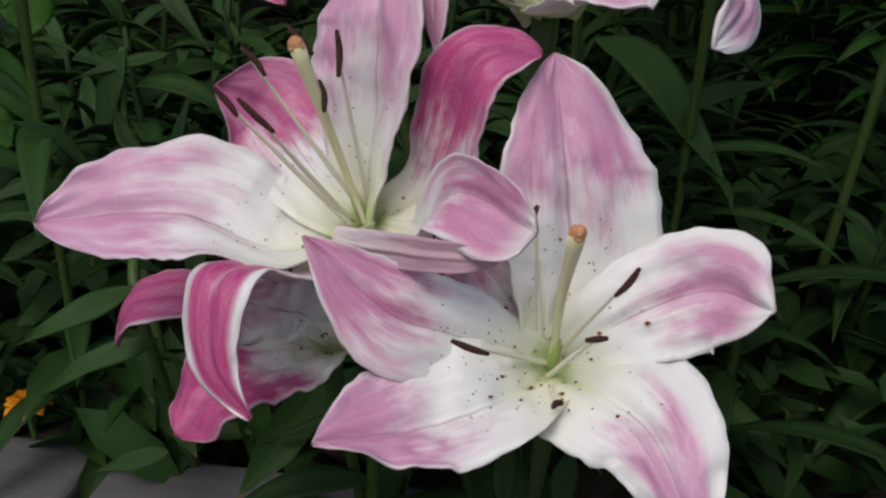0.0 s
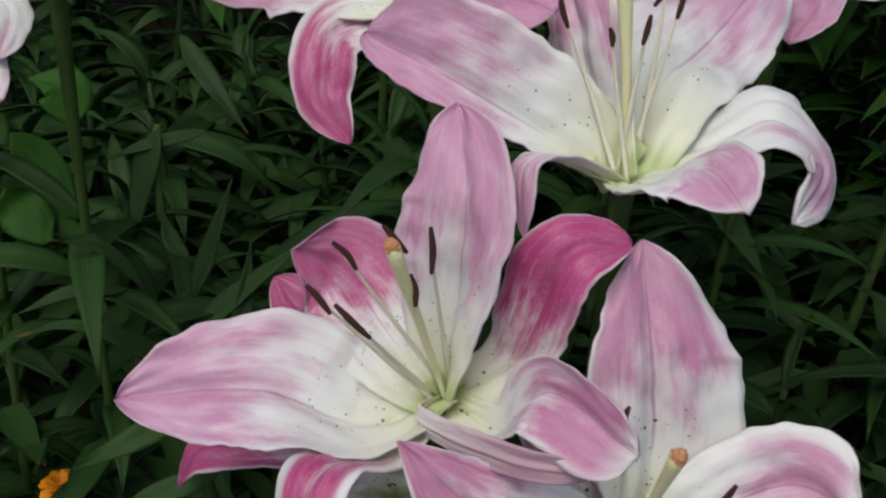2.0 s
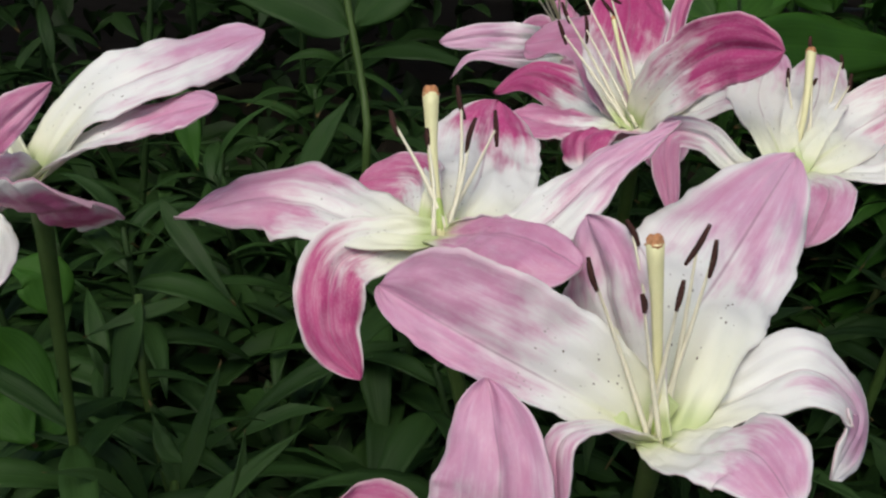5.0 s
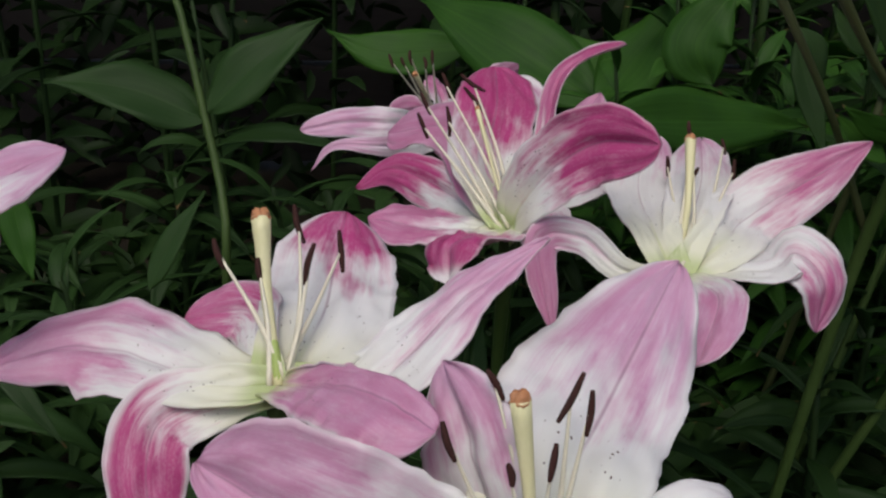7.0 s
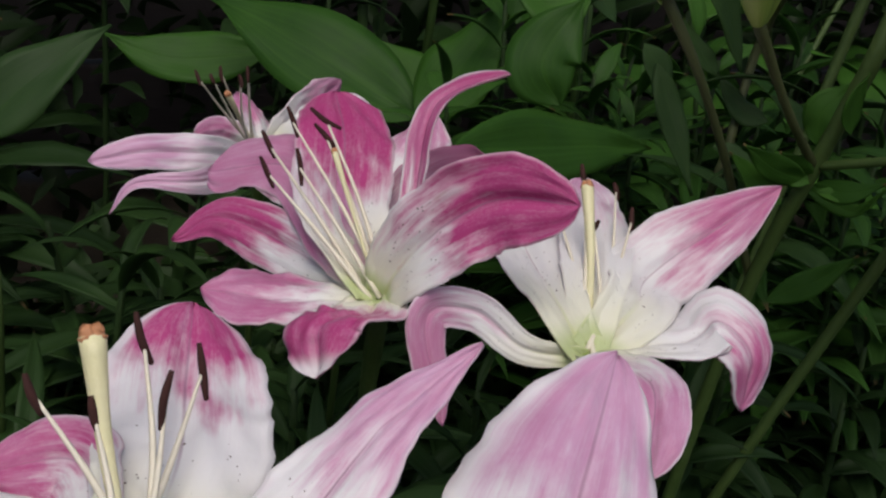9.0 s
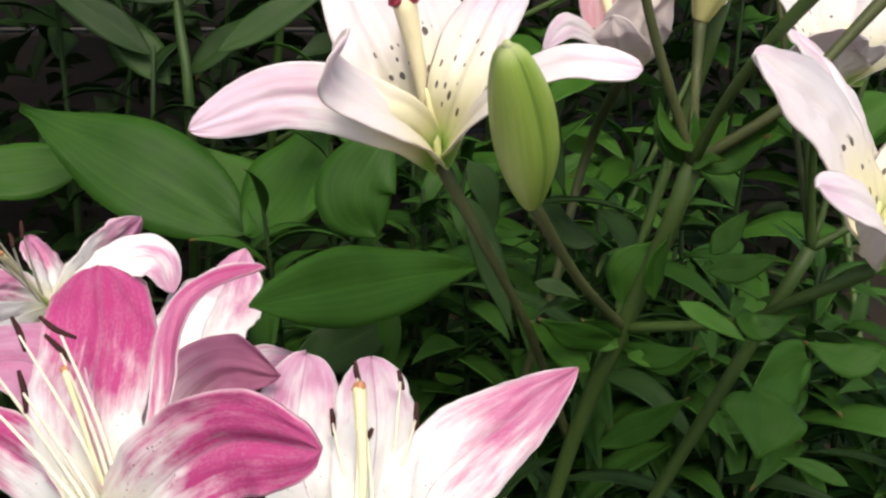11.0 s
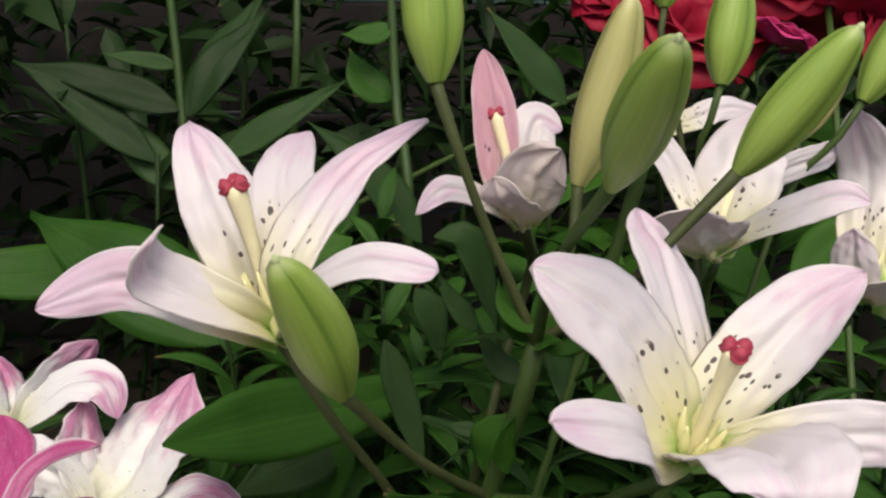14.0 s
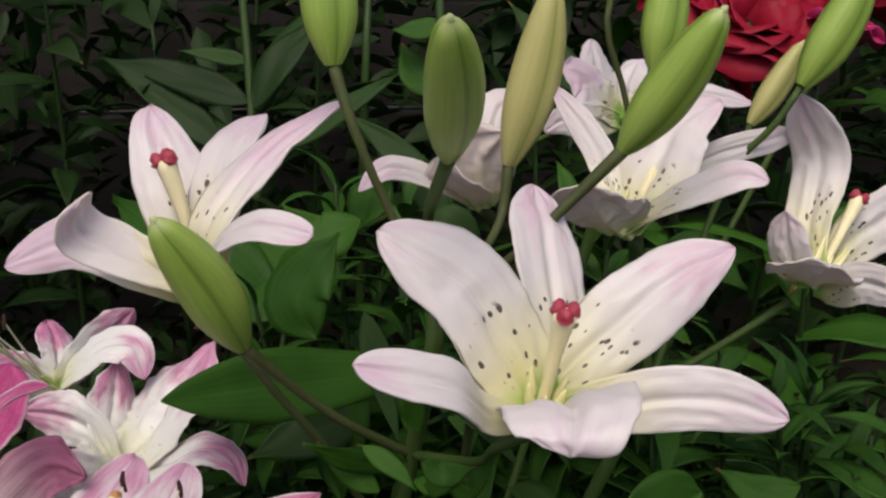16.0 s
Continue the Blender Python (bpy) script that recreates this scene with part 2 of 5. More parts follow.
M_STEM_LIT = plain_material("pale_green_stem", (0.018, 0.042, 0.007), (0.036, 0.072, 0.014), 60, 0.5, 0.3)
M_STALK = plain_material("dark_green_stalk", (0.010, 0.024, 0.006), (0.022, 0.046, 0.011), 60, 0.6, 0.2)
M_STEM_DARK = plain_material("brown_stem", (0.032, 0.042, 0.014), (0.070, 0.082, 0.028), 60, 0.55, 0.25)
M_STYLE = plain_material("style", (0.60, 0.57, 0.30), (0.70, 0.67, 0.44), 90, 0.4)
M_STYLE_CREAM = plain_material("cream_style", (0.72, 0.64, 0.38), (0.80, 0.72, 0.50), 90, 0.4)
M_FILAMENT = plain_material("filament", (0.62, 0.58, 0.44), (0.74, 0.70, 0.58), 90, 0.45)
M_ANTHER = plain_material("anther", (0.022, 0.009, 0.008), (0.06, 0.022, 0.018), 400, 0.8, 0.2)
M_POLLEN = plain_material("pollen", (0.07, 0.02, 0.006), (0.24, 0.12, 0.02), 900, 0.9, 0.1)
M_STIGMA = plain_material("stigma", (0.36, 0.15, 0.06), (0.50, 0.24, 0.12), 300, 0.4)
M_STIGMA_RED = plain_material("stigma_red", (0.26, 0.018, 0.045), (0.40, 0.045, 0.08), 300, 0.4)
M_STUB = plain_material("barren_filament", (0.66, 0.62, 0.30), (0.76, 0.72, 0.44), 90, 0.45)
M_BUD_TIP = plain_material("bud_tip", (0.34, 0.42, 0.16), (0.56, 0.58, 0.36), 300, 0.8)
M_OVARY = plain_material("ovary", (0.26, 0.36, 0.08), (0.38, 0.46, 0.15), 200, 0.4)
M_SOIL = plain_material("soil", (0.018, 0.015, 0.011), (0.055, 0.044, 0.032), 30, 0.95, 0.2, 0.006)
M_BOARD = plain_material("grey_stone", (0.055, 0.052, 0.056), (0.115, 0.108, 0.115), 14, 0.8, 0.3, 0.001, (1, 9, 9))
M_TIMBER = plain_material("dark_timber", (0.018, 0.015, 0.015), (0.050, 0.043, 0.042), 9, 0.85, 0.25, 0.002, (1, 9, 9))
M_ROSE = plain_material("red_petal", (0.15, 0.002, 0.010), (0.30, 0.005, 0.028), 40, 0.6, 0.2)
M_ROSE_PINK = plain_material("rose_pink_petal", (0.36, 0.012, 0.09), (0.50, 0.04, 0.17), 60, 0.5, 0.3)
M_MARIGOLD = plain_material("marigold_petal", (0.60, 0.13, 0.004), (0.75, 0.36, 0.01), 120, 0.5, 0.3)


def bud_material(name, dark, light, keel):
    n = Nodes(name)
    uv, u, v = n.uv("along")
    lobe = n.math("ABSOLUTE", n.math("SINE", n.math("MULTIPLY", v, 3 * math.pi)))
    streak = n.noise(n.stretch(uv, (2.0, 30.0, 1.0)), 1.0, 4.0)
    col = n.mix(n.math("MULTIPLY_ADD", streak, 0.7, n.math("MULTIPLY_ADD", lobe, 0.3, -0.15)), (*dark, 1), (*light, 1))
    # keel colour goes into the creases where two lobes meet
    col = n.mix(n.math("MULTIPLY", n.step(lobe, 0.22, 0.05), 0.55), col, (*keel, 1))
    col = n.mix(n.math("MULTIPLY", n.step(u, 0.9, 1.0), 0.5), col, (0.5, 0.5, 0.3, 1))
    n.bump(streak, 0.4, 0.0006)
    return n.done(col, 0.42, 0.4)


M_BUD = bud_material("green_bud", (0.14, 0.24, 0.03), (0.36, 0.46, 0.11), (0.08, 0.15, 0.02))
M_BUD_CREAM = bud_material("cream_bud", (0.30, 0.30, 0.09), (0.52, 0.46, 0.22), (0.17, 0.21, 0.05))


# ---- mesh helpers ----
def thing(name, label, category, at=(0, 0, 0), group="", kind=""):
    ob = new(name)
    ob.empty_display_size = 0.01
    ob.matrix_basis = Matrix.Translation(at)
    return tagged(ob, label, category, group, kind)


def link(name, mesh, parent=None, label="", m=None):
    ob = new(name, mesh)
    ob.parent = parent
    if m is not None:
        ob.matrix_basis = m
    if label:
        ob["label"] = label
    return ob


def grid_mesh(name, rows, mats, uvs, layers=(), back=None, wrap=False, smooth=True):
    """A sheet from rows of points. back: rows of the far side, which closes it into a thin solid."""
    nu, nv = len(rows), len(rows[0])
    verts = [p for r in rows for p in r]
    faces, slots, corner = [], [], []
    for i in range(nu - 1):
        for j in range(nv if wrap else nv - 1):
            k = (j + 1) % nv
            faces.append((i * nv + j, (i + 1) * nv + j, (i + 1) * nv + k, i * nv + k))
            slots.append(0)
            corner += [uvs(i, j), uvs(i + 1, j), uvs(i + 1, j + 1), uvs(i, j + 1)]
    if back:
        off = len(verts)
        verts += [p for r in back for p in r]
        for i in range(nu - 1):
            for j in range(nv - 1):
                faces.append((off + i * nv + j, off + i * nv + j + 1, off + (i + 1) * nv + j + 1, off + (i + 1) * nv + j))
                slots.append(1)
                corner += [uvs(i, j), uvs(i, j + 1), uvs(i + 1, j + 1), uvs(i + 1, j)]
        ring = [(i, 0) for i in range(nu)] + [(nu - 1, j) for j in range(1, nv)] + [(i, nv - 1) for i in range(nu - 2, -1, -1)]
        for (a, b), (c, d) in zip(ring, ring[1:]):
            p, q = a * nv + b, c * nv + d
            faces.append((p, off + p, off + q, q))
            slots.append(1)
            corner += [uvs(a, b), uvs(a, b), uvs(c, d), uvs(c, d)]
    mesh = bpy.data.meshes.new(name)
    mesh.from_pydata([tuple(v) for v in verts], [], faces)
    for m in mats:
        mesh.materials.append(m)
    mesh.polygons.foreach_set("material_index", slots)
    mesh.polygons.foreach_set("use_smooth", [smooth] * len(faces))
    mesh.uv_layers.new(name="along").data.foreach_set("uv", [c for xy in corner for c in xy])
    for layer, value in layers:
        mesh.uv_layers.new(name=layer).data.foreach_set("uv", list(value) * len(corner))
    mesh.update()
    return mesh


def spline(points, count):
    """A smooth curve through the points, sampled evenly by length; positions and tangents."""
    p = [Vector(q) for q in points]
    p = [2 * p[0] - p[1]] + p + [2 * p[-1] - p[-2]]
    dense = []
    for a, b, c, d in zip(p, p[1:], p[2:], p[3:]):
        for s in range(24):
            t = s / 24
            dense.append(0.5 * (2 * b + (c - a) * t + (2 * a - 5 * b + 4 * c - d) * t * t + (3 * b - a - 3 * c + d) * t**3))
    dense.append(p[-2])
    dist = [0.0]
    for a, b in zip(dense, dense[1:]):
        dist.append(dist[-1] + (b - a).length)
    out, k = [], 0
    for s in range(count):
        want = dist[-1] * s / (count - 1)
        while k < len(dist) - 2 and dist[k + 1] < want:
            k += 1
        f = (want - dist[k]) / max(dist[k + 1] - dist[k], 1e-9)
        out.append(dense[k].lerp(dense[k + 1], f))
    tan = [(out[min(i + 1, count - 1)] - out[max(i - 1, 0)]).normalized() for i in range(count)]
    return out, tan


def tube(name, points, radii, mat, sides=8, count=14):
    """A round stem along a curve; radii at its start, middle and end."""
    pos, tan = spline(points, count)
    side = tan[0].orthogonal().normalized()
    rows = []
    for i, (p, t) in enumerate(zip(pos, tan)):
        side = (side - t * side.dot(t)).normalized()
        up = t.cross(side)
        u = i / (count - 1)
        r = float(np.interp(u, np.linspace(0, 1, len(radii)), radii))
        rows.append([p + r * (side * math.cos(a) + up * math.sin(a)) for a in (2 * math.pi * k / sides for k in range(sides))])
    end = pos[-1] + tan[-1] * radii[-1] * 0.5
    rows.append([end + (q - end) * 0.03 for q in rows[-1]])
    rows.insert(0, [pos[0] + (q - pos[0]) * 0.03 for q in rows[0]])
    n = len(rows) - 1
    return grid_mesh(name, rows, [mat], lambda i, j: (i / n, j / sides), wrap=True)


def tepal_mesh(points, side, station, width, cup, band, ruffle, blunt, mats, seed, form=None):
    """One tepal: a channelled, reflexed blade with a groove along its rib and a wavy rim.
    form: roll and twist about the rib, how far each rim curls up, where it is widest, how full each half is."""
    nu, nv = 64, 23
    roll, twist, curl_a, curl_b, peak, full_a, full_b = form or (0, 0, cup, cup, 0.55, 1, 1)
    rng = random.Random(seed)
    pos, tan = spline([(0, 0, 0)] + points, nu)
    lens = [0.0] + [(Vector(a) - Vector(b)).length for a, b in zip(points, [(0, 0, 0)] + points)]
    lens = list(np.cumsum(lens))
    k = min(nu - 2, round(lens[station] / lens[-1] * (nu - 1)))
    sides = [None] * nu
    s = Vector(side)
    s = Quaternion(tan[k], roll) @ (s - tan[k] * s.dot(tan[k])).normalized()
    for order in (range(k, nu), range(k, -1, -1)):
        w = s.copy()
        for i in order:
            w = (w - tan[i] * w.dot(tan[i])).normalized()
            sides[i] = w
    sides = [Quaternion(tan[i], twist * (i - k) / (nu - 1)) @ w for i, w in enumerate(sides)]
    wave = [rng.uniform(0, 6.28) for _ in range(8)]
    soft = min(1.0, max(0.0, blunt))
    fine = width * 0.005
    rows, back = [], []
    for i in range(nu):
        u = i / (nu - 1)
        if u < peak:
            f = 0.46 + 0.54 * math.sin(math.pi * u / (2 * peak)) ** 1.15
        else:
            x = (u - peak) / (1 - peak)
            f = max(0.02, (1 - x ** max(1.0, 2.5 + 2.0 * blunt)) ** max(0.2, 0.72 - 0.22 * blunt))
        half = width / 2 * f
        n = sides[i].cross(tan[i])
        tip = max(0.0, (u - 0.8) / 0.2)
        bend = 0.34 * (1 - u) ** 2 - 0.16 * u + 0.5 * tip * tip * (1 - soft)
        row, far = [], []
        for j in range(nv):
            v = 2 * j / (nv - 1) - 1
            a = abs(v)
            k = 0 if v < 0 else 1
            curl, full = (curl_a, full_a) if v < 0 else (curl_b, full_b)
            lift = half * ((bend + curl) * v * v * (1 - 0.25 * a) + 0.17 * (1 - 0.8 * tip * soft) * (1 - math.exp(-((v / 0.15) ** 2))) * (1 - 0.3 * a))
            rip = math.sin(u * 11 + wave[k]) + 0.7 * math.sin(u * 23 + wave[2 + k]) + 0.3 * math.sin(u * 47 + wave[4 + k]) + 0.9 * noise.noise((u * 19, wave[2 + k], 4.0))
            lift += ruffle * width * 0.034 * rip * a**3 * min(1, u * 2.0)
            lift += fine * math.sin(v * 15 + wave[6] + 1.5 * noise.noise((u * 3, v, seed))) * min(1, 4 * u * (1 - u)) * f * (0.5 + a)
            jag = 0.045 * noise.noise((u * 26, wave[k], 0.3)) + 0.020 * math.sin(u * 29 + wave[4 + k]) + 0.008 * math.sin(u * 67 + wave[2 + k])
            edge = half * v * (1 + (full - 1) * a + ruffle * jag * a * a)
            droop = 0.03 * width * noise.noise((u * 4.2, v * 1.8, seed * 1.7)) + 0.028 * width * noise.noise((u * 11, v * 4, seed * 2.3)) + 0.010 * width * noise.noise((u * 26, v * 11, seed * 3.1)) * ruffle
            p = pos[i] + sides[i] * edge + n * (lift + droop)
            thick = 0.0007 + 0.0011 * (1 - a) * (1 - u)
            row.append(p)
            far.append(p - n * thick)
        rows.append(row)
        back.append(far)
    rows = [r[::-1] for r in rows]
    back = [r[::-1] for r in back]
    return grid_mesh("tepal", rows, mats, lambda i, j: (i / (nu - 1), j / (nv - 1)), (("band", band[:2]), ("dose", band[2:])), back)


def leaf_mesh(name, length, width, arch, mat, fold=0.25, peak=0.4, nu=9, nv=5, twist=0.0, wavy=0.0):
    """A pointed blade that leaves the origin along +x and arches down; +z is its upper face."""
    rows, back = [], []
    x = z = 0.0
    for i in range(nu):
        u = i / (nu - 1)
        ang = arch[0] + (arch[1] - arch[0]) * u
        if i:
            x += length / (nu - 1) * math.cos(ang)
            z += length / (nu - 1) * math.sin(ang)
        f = math.sin(math.pi * 0.5 * min(1, u / peak)) ** 0.8 if u < peak else math.cos(math.pi * 0.5 * (u - peak) / (1 - peak)) ** 1.15
        half = max(width / 2 * f, width * 0.012)
        if i == 0:
            half = width * 0.07
        row, far = [], []
        for j in range(nv):
            v = 2 * j / (nv - 1) - 1
            up = half * fold * abs(v) + wavy * width * math.sin(u * 14 + v * 2) * abs(v)
            c, s = math.cos(twist * u), math.sin(twist * u)
            dy, dz = v * half * c - up * s, v * half * s + up * c
            p = Vector((x - dz * math.sin(ang), dy, z + dz * math.cos(ang)))
            row.append(p)
            far.append(p - Vector((-math.sin(ang), 0, math.cos(ang))) * 0.0006)
        rows.append(row)
        back.append(far)
    rows = [r[::-1] for r in rows]
    back = [r[::-1] for r in back]
    return grid_mesh(name, rows, [mat, mat], lambda i, j: (i / (nu - 1), j / (nv - 1)), (), back)


# ---- setting ----
def sheet(name, x0, x1, y0, y1, z, mat, nx, ny, rough):
    rows = []
    for i in range(nx + 1):
        rows.append([])
        for j in range(ny + 1):
            x, y = x0 + (x1 - x0) * (i / nx), y0 + (y1 - y0) * (j / ny)
            near = math.exp(-((x * x + (y - 0.6) ** 2) / 4))
            rows[-1].append(Vector((x, y, z + rough * near * noise.noise((x * 9, y * 9, 0)) - 0.01 * (1 - near))))
    return grid_mesh(name, rows, [mat], lambda i, j: (i / nx, j / ny))


def box_mesh(name, sx, sy, sz, mat, bevel=0.004):
    bm = bmesh.new()
    bmesh.ops.create_cube(bm, size=1)
    bmesh.ops.scale(bm, vec=(sx, sy, sz), verts=bm.verts)
    bmesh.ops.bevel(bm, geom=list(bm.edges), offset=bevel, segments=2, affect="EDGES", profile=0.6)
    mesh = bpy.data.meshes.new(name)
    bm.to_mesh(mesh)
    bm.free()
    mesh.materials.append(mat)
    return mesh


ground_mesh = sheet("ground", -3, 3, -2.5, 3.5, 0.0, M_SOIL, 90, 90, 0.03)
tagged(link("ground", ground_mesh), "dark bare garden soil under the plants", "ground", kind="structure")
far = sheet("lawn", -400, 400, -400, 400, -0.03, M_SHADELEAF, 8, 8, 0)
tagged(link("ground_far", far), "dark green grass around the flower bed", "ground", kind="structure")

wall = thing("wall_timber", "weathered dark timber board wall behind the bed", "wall", (0.3, 1.62, 0), kind="structure")
plank = box_mesh("plank", 4.0, 0.03, 0.136, M_TIMBER)
for row in range(12):
    link("plank", plank, wall, m=pose(0.03 * math.sin(row * 5.1), 0.004 * math.sin(row * 3.3), 0.07 + 0.142 * row))


# ---- lilies ----
def stamen(flower, base, ends, rng):
    """A pale filament that carries a bowed, dark anther between two ends."""
    a, z = Vector(ends[0]) / 1000, Vector(ends[1]) / 1000
    hold = a.lerp(z, 0.5)
    hold -= (hold - base).normalized() * 0.0006
    mid = base.lerp(hold, 0.5) + base.lerp(hold, 0.5).cross(Vector((0, 0, 1))) * rng.uniform(0.03, 0.12)
    fil = link("filament", tube("filament", [base, mid, hold], (0.0010, 0.0008, 0.0004), M_FILAMENT, 6, 10), flower)
    bow = (z - a).orthogonal().normalized() * 0.0011 * rng.uniform(-1, 1)
    link("anther", tube("anther", [a, a.lerp(z, 0.5) + bow, z], (0.0006, 0.0010, 0.0010, 0.0006), M_ANTHER, 8, 9), fil, "dark brown pollen anther")


ROOTED = []


def pollen(mesh, count, rng):
    """Crumbs of dry pollen scattered over the inner face of a tepal."""
    verts, faces = [], []
    for _ in range(count):
        i, j = int(4 + 16 * rng.random() ** 1.6), rng.randrange(6, 17)
        at = Vector(mesh.vertices[int(i * 1.6) * 23 + j].co) + Vector([rng.uniform(-1, 1) * 0.0012 for _ in range(3)]) * 0.6
        size = rng.uniform(0.00025, 0.0005) if rng.random() < 0.86 else rng.uniform(0.0007, 0.0012)
        k = len(verts)
        for x, y, z in ((1, 0, 0), (-1, 0, 0), (0, 1, 0), (0, -1, 0), (0, 0, 0.8), (0, 0, -0.8)):
            verts.append(at + Vector((x, y, z)) * size * rng.uniform(0.5, 1.3))
        faces += [(k + a, k + b, k + c) for a, b, c in ((0, 2, 4), (2, 1, 4), (1, 3, 4), (3, 0, 4), (2, 0, 5), (1, 2, 5), (3, 1, 5), (0, 3, 5))]
    out = bpy.data.meshes.new("pollen")
    out.from_pydata([tuple(v) for v in verts], [], faces)
    out.materials.append(M_POLLEN)
    return out


def lily(at, tepals, mats, label, group, style=None, anthers=(), stigma=M_STIGMA, style_r=0.0016, seed=0, stubs=0, root=None, crumbs=0, stub=0.021):
    """A lily flower; its parts' places are in millimetres from its throat."""
    rng = random.Random(seed)
    flower = thing("lily_flower", label, "lily", at, group)
    axis = Vector((0, 0, 0))
    for t in tepals:
        axis += Vector(t[0][-1]).normalized()
    axis.normalize()
    for n, (points, side, station, width, cup, band, ruffle, blunt, *form) in enumerate(tepals):
        pts = [tuple(c / 1000 for c in p) for p in points]
        mesh = tepal_mesh(pts, side, station, width / 1000, cup, band, ruffle * (0.4 if stubs else 0.85), blunt, mats, seed * 10 + n, form[0] if form else None)
        blade_ob = link("tepal", mesh, flower)
        if crumbs:
            tagged(link("pollen", pollen(mesh, crumbs, rng), blade_ob, "brown crumbs of fallen pollen"), kind="stuff")
    if style:
        tip = Vector(style) / 1000
        along = tip.normalized()
        mid = tip * 0.5 + axis * 0.003
        pistil = link("pistil", tube("pistil", [(0, 0, 0), mid, tip], (style_r * 0.9, style_r * 0.75, style_r * 0.95, style_r * 1.5), M_STYLE_CREAM if stubs else M_STYLE, 10, 14), flower)
        e1 = along.orthogonal().normalized()
        e2 = along.cross(e1)
        for k in range(3):
            a = k * 2.09 + seed
            off = (e1 * math.cos(a) + e2 * math.sin(a)) * style_r
            lobe = tip + off * (0.75 if stubs else 0.3)
            link("stigma_lobe", tube("stigma_lobe", [lobe - along * 0.0014, lobe + off * 0.4 + along * 0.0009, lobe + off * 0.7 + along * 0.0012], (style_r * 0.8, style_r * 1.15, style_r * 0.9), stigma, 8, 8), pistil)
        link("ovary", tube("ovary", [(0, 0, 0), tip * 0.12, tip * 0.26], (0.0016, 0.0019, 0.0012), M_OVARY, 8, 8), flower)
    e1 = axis.orthogonal().normalized()
    e2 = axis.cross(e1)
    for k, ends in enumerate(anthers):
        turn = (e1 * math.cos(k * 1.05) + e2 * math.sin(k * 1.05)) * 0.003
        stamen(flower, turn, ends, rng)
    for k in range(stubs):
        out = e1 * math.cos(k * 1.05 + seed) + e2 * math.sin(k * 1.05 + seed)
        d = (Vector(style).normalized() if style else axis)
        tall = stub * rng.uniform(0.82, 1.1)
        link("filament", tube("filament", [out * 0.003, out * 0.005 + d * tall * 0.5, out * 0.0065 + d * tall], (0.0013, 0.0020, 0.0005), M_STUB, 6, 8), flower, "pale yellow barren filament")
    if root:
        base = Vector(at)
        pts = [Vector((0, 0, 0)), Vector((0, 0.004, -0.02)), (Vector(root) - base) * 0.4, Vector(root) - base]
        link("pedicel", tube("pedicel", pts, (0.0040, 0.0022, 0.0024, 0.0028), M_STEM, 8, 16), flower, "green flower stalk")
        ROOTED.append((flower, pts))
    return flower


LILY_A = []
LILY_A.append(([(-25, -11, -4), (-56, -12, 7), (-98, -16, 4)], (3, 2, 100), 2, 51, 0, (0.57, 1, 0.35, 0.02), 1, -0.16, (0.97, -0.85, 0.42, 0.3, 0.46, 0.85, 0.96)))
LILY_A.append(([(-16, 10, 12), (-35, 28, 27), (-51, 22, 38)], (61, 66, 44), 2, 44, 0, (0.52, 1, 0.85, 0.05), 1, -0.32, (-0.17, -0.11, 0.05, 0.1, 0.59, 0.99, 1.03)))
LILY_A.append(([(1, 3, 25), (3, 6, 66), (-1, 28, 87)], (100, 3, 0), 2, 40, 0, (0.49, 1, 0.4, 0.02), 1, -0.16, (-0.58, 0.55, 0.16, 0.23, 0.54, 1.1, 0.9)))
LILY_A.append(([(21, -3, 17), (31, -7, 54), (51, 0, 58)], (68, -32, -65), 2, 28, 0, (0.4, 1, 1, 0.05), 1, -0.03, (-0.37, 0.15, 0.11, 0.2, 0.6, 1.01, 0.95)))
LILY_A.append(([(17, -19, 3), (29, -31, 25), (49, -59, 26)], (-5, -33, -94), 2, 26, 0.6, (0.52, 0.95, 0.55, 0.1), 0.8, 1.3, (-0.32, 0.75, 0.42, 0.65, 0.62, 0.71, 1.07)))
# rolled-under rim of the previous tepal, added as a narrow blade of its own
LILY_A.append(([(-7, -16, 3), (19, -47, 13), (41, -53, 15)], (-11, 18, 98), 2, 10, 0, (0.2, 1, 0.75, 0.0), 1, 0.6))
LILY_A.append(([(-18, -23, -6), (-34, -47, 4), (-35, -61, -15), (-24, -66, -29)], (-88, 40, -25), 2, 24, -0.1, (0.42, 1, 1.05, 0.3), 1, -0.41, (-0.1, 0.01, -0.1, -0.04, 0.53, 1, 1)))
LILY_A_STYLE = (-17, -21, 62)
LILY_A_ANTHERS = [((-7, -13, 65), (-6, -18, 53)), ((-12, -15, 51), (-10, -19, 43)), ((-31, -33, 50), (-21, -36, 42)), ((-40, -23, 50), (-33, -26, 43)), ((-20, -16, 66), (-13, -18, 59)), ((-34, -14, 59), (-27, -16, 52))]
LILY_A_AT = (-0.0268, 0.3176, 0.2137)
LILY_B = []
LILY_B.append(([(4, 14, 30), (1, 21, 58), (-3, 38, 86)], (100, 5, 6), 2, 50, 0, (0.57, 1, 0.45, 0.1), 1, -0.29, (0.2, 0.0, 0.05, 0.0, 0.47, 0.86, 1.12)))
LILY_B.append(([(17, -1, 17), (43, 2, 28), (58, -12, 29)], (21, -38, -90), 2, 36, 0, (0.57, 0.92, 0.4, 0.25), 1, 0.01, (-0.13, 0.06, -0.04, 0.08, 0.69, 1, 0.97)))
LILY_B.append(([(15, -18, 2), (27, -31, -2), (40, -52, -25)], (-86, -19, -48), 2, 44, 0, (0.47, 0.95, 0.4, 0.4), 1, -0.55, (-0, 0.69, -0.43, -0.13, 0.25, 1.18, 0.92)))
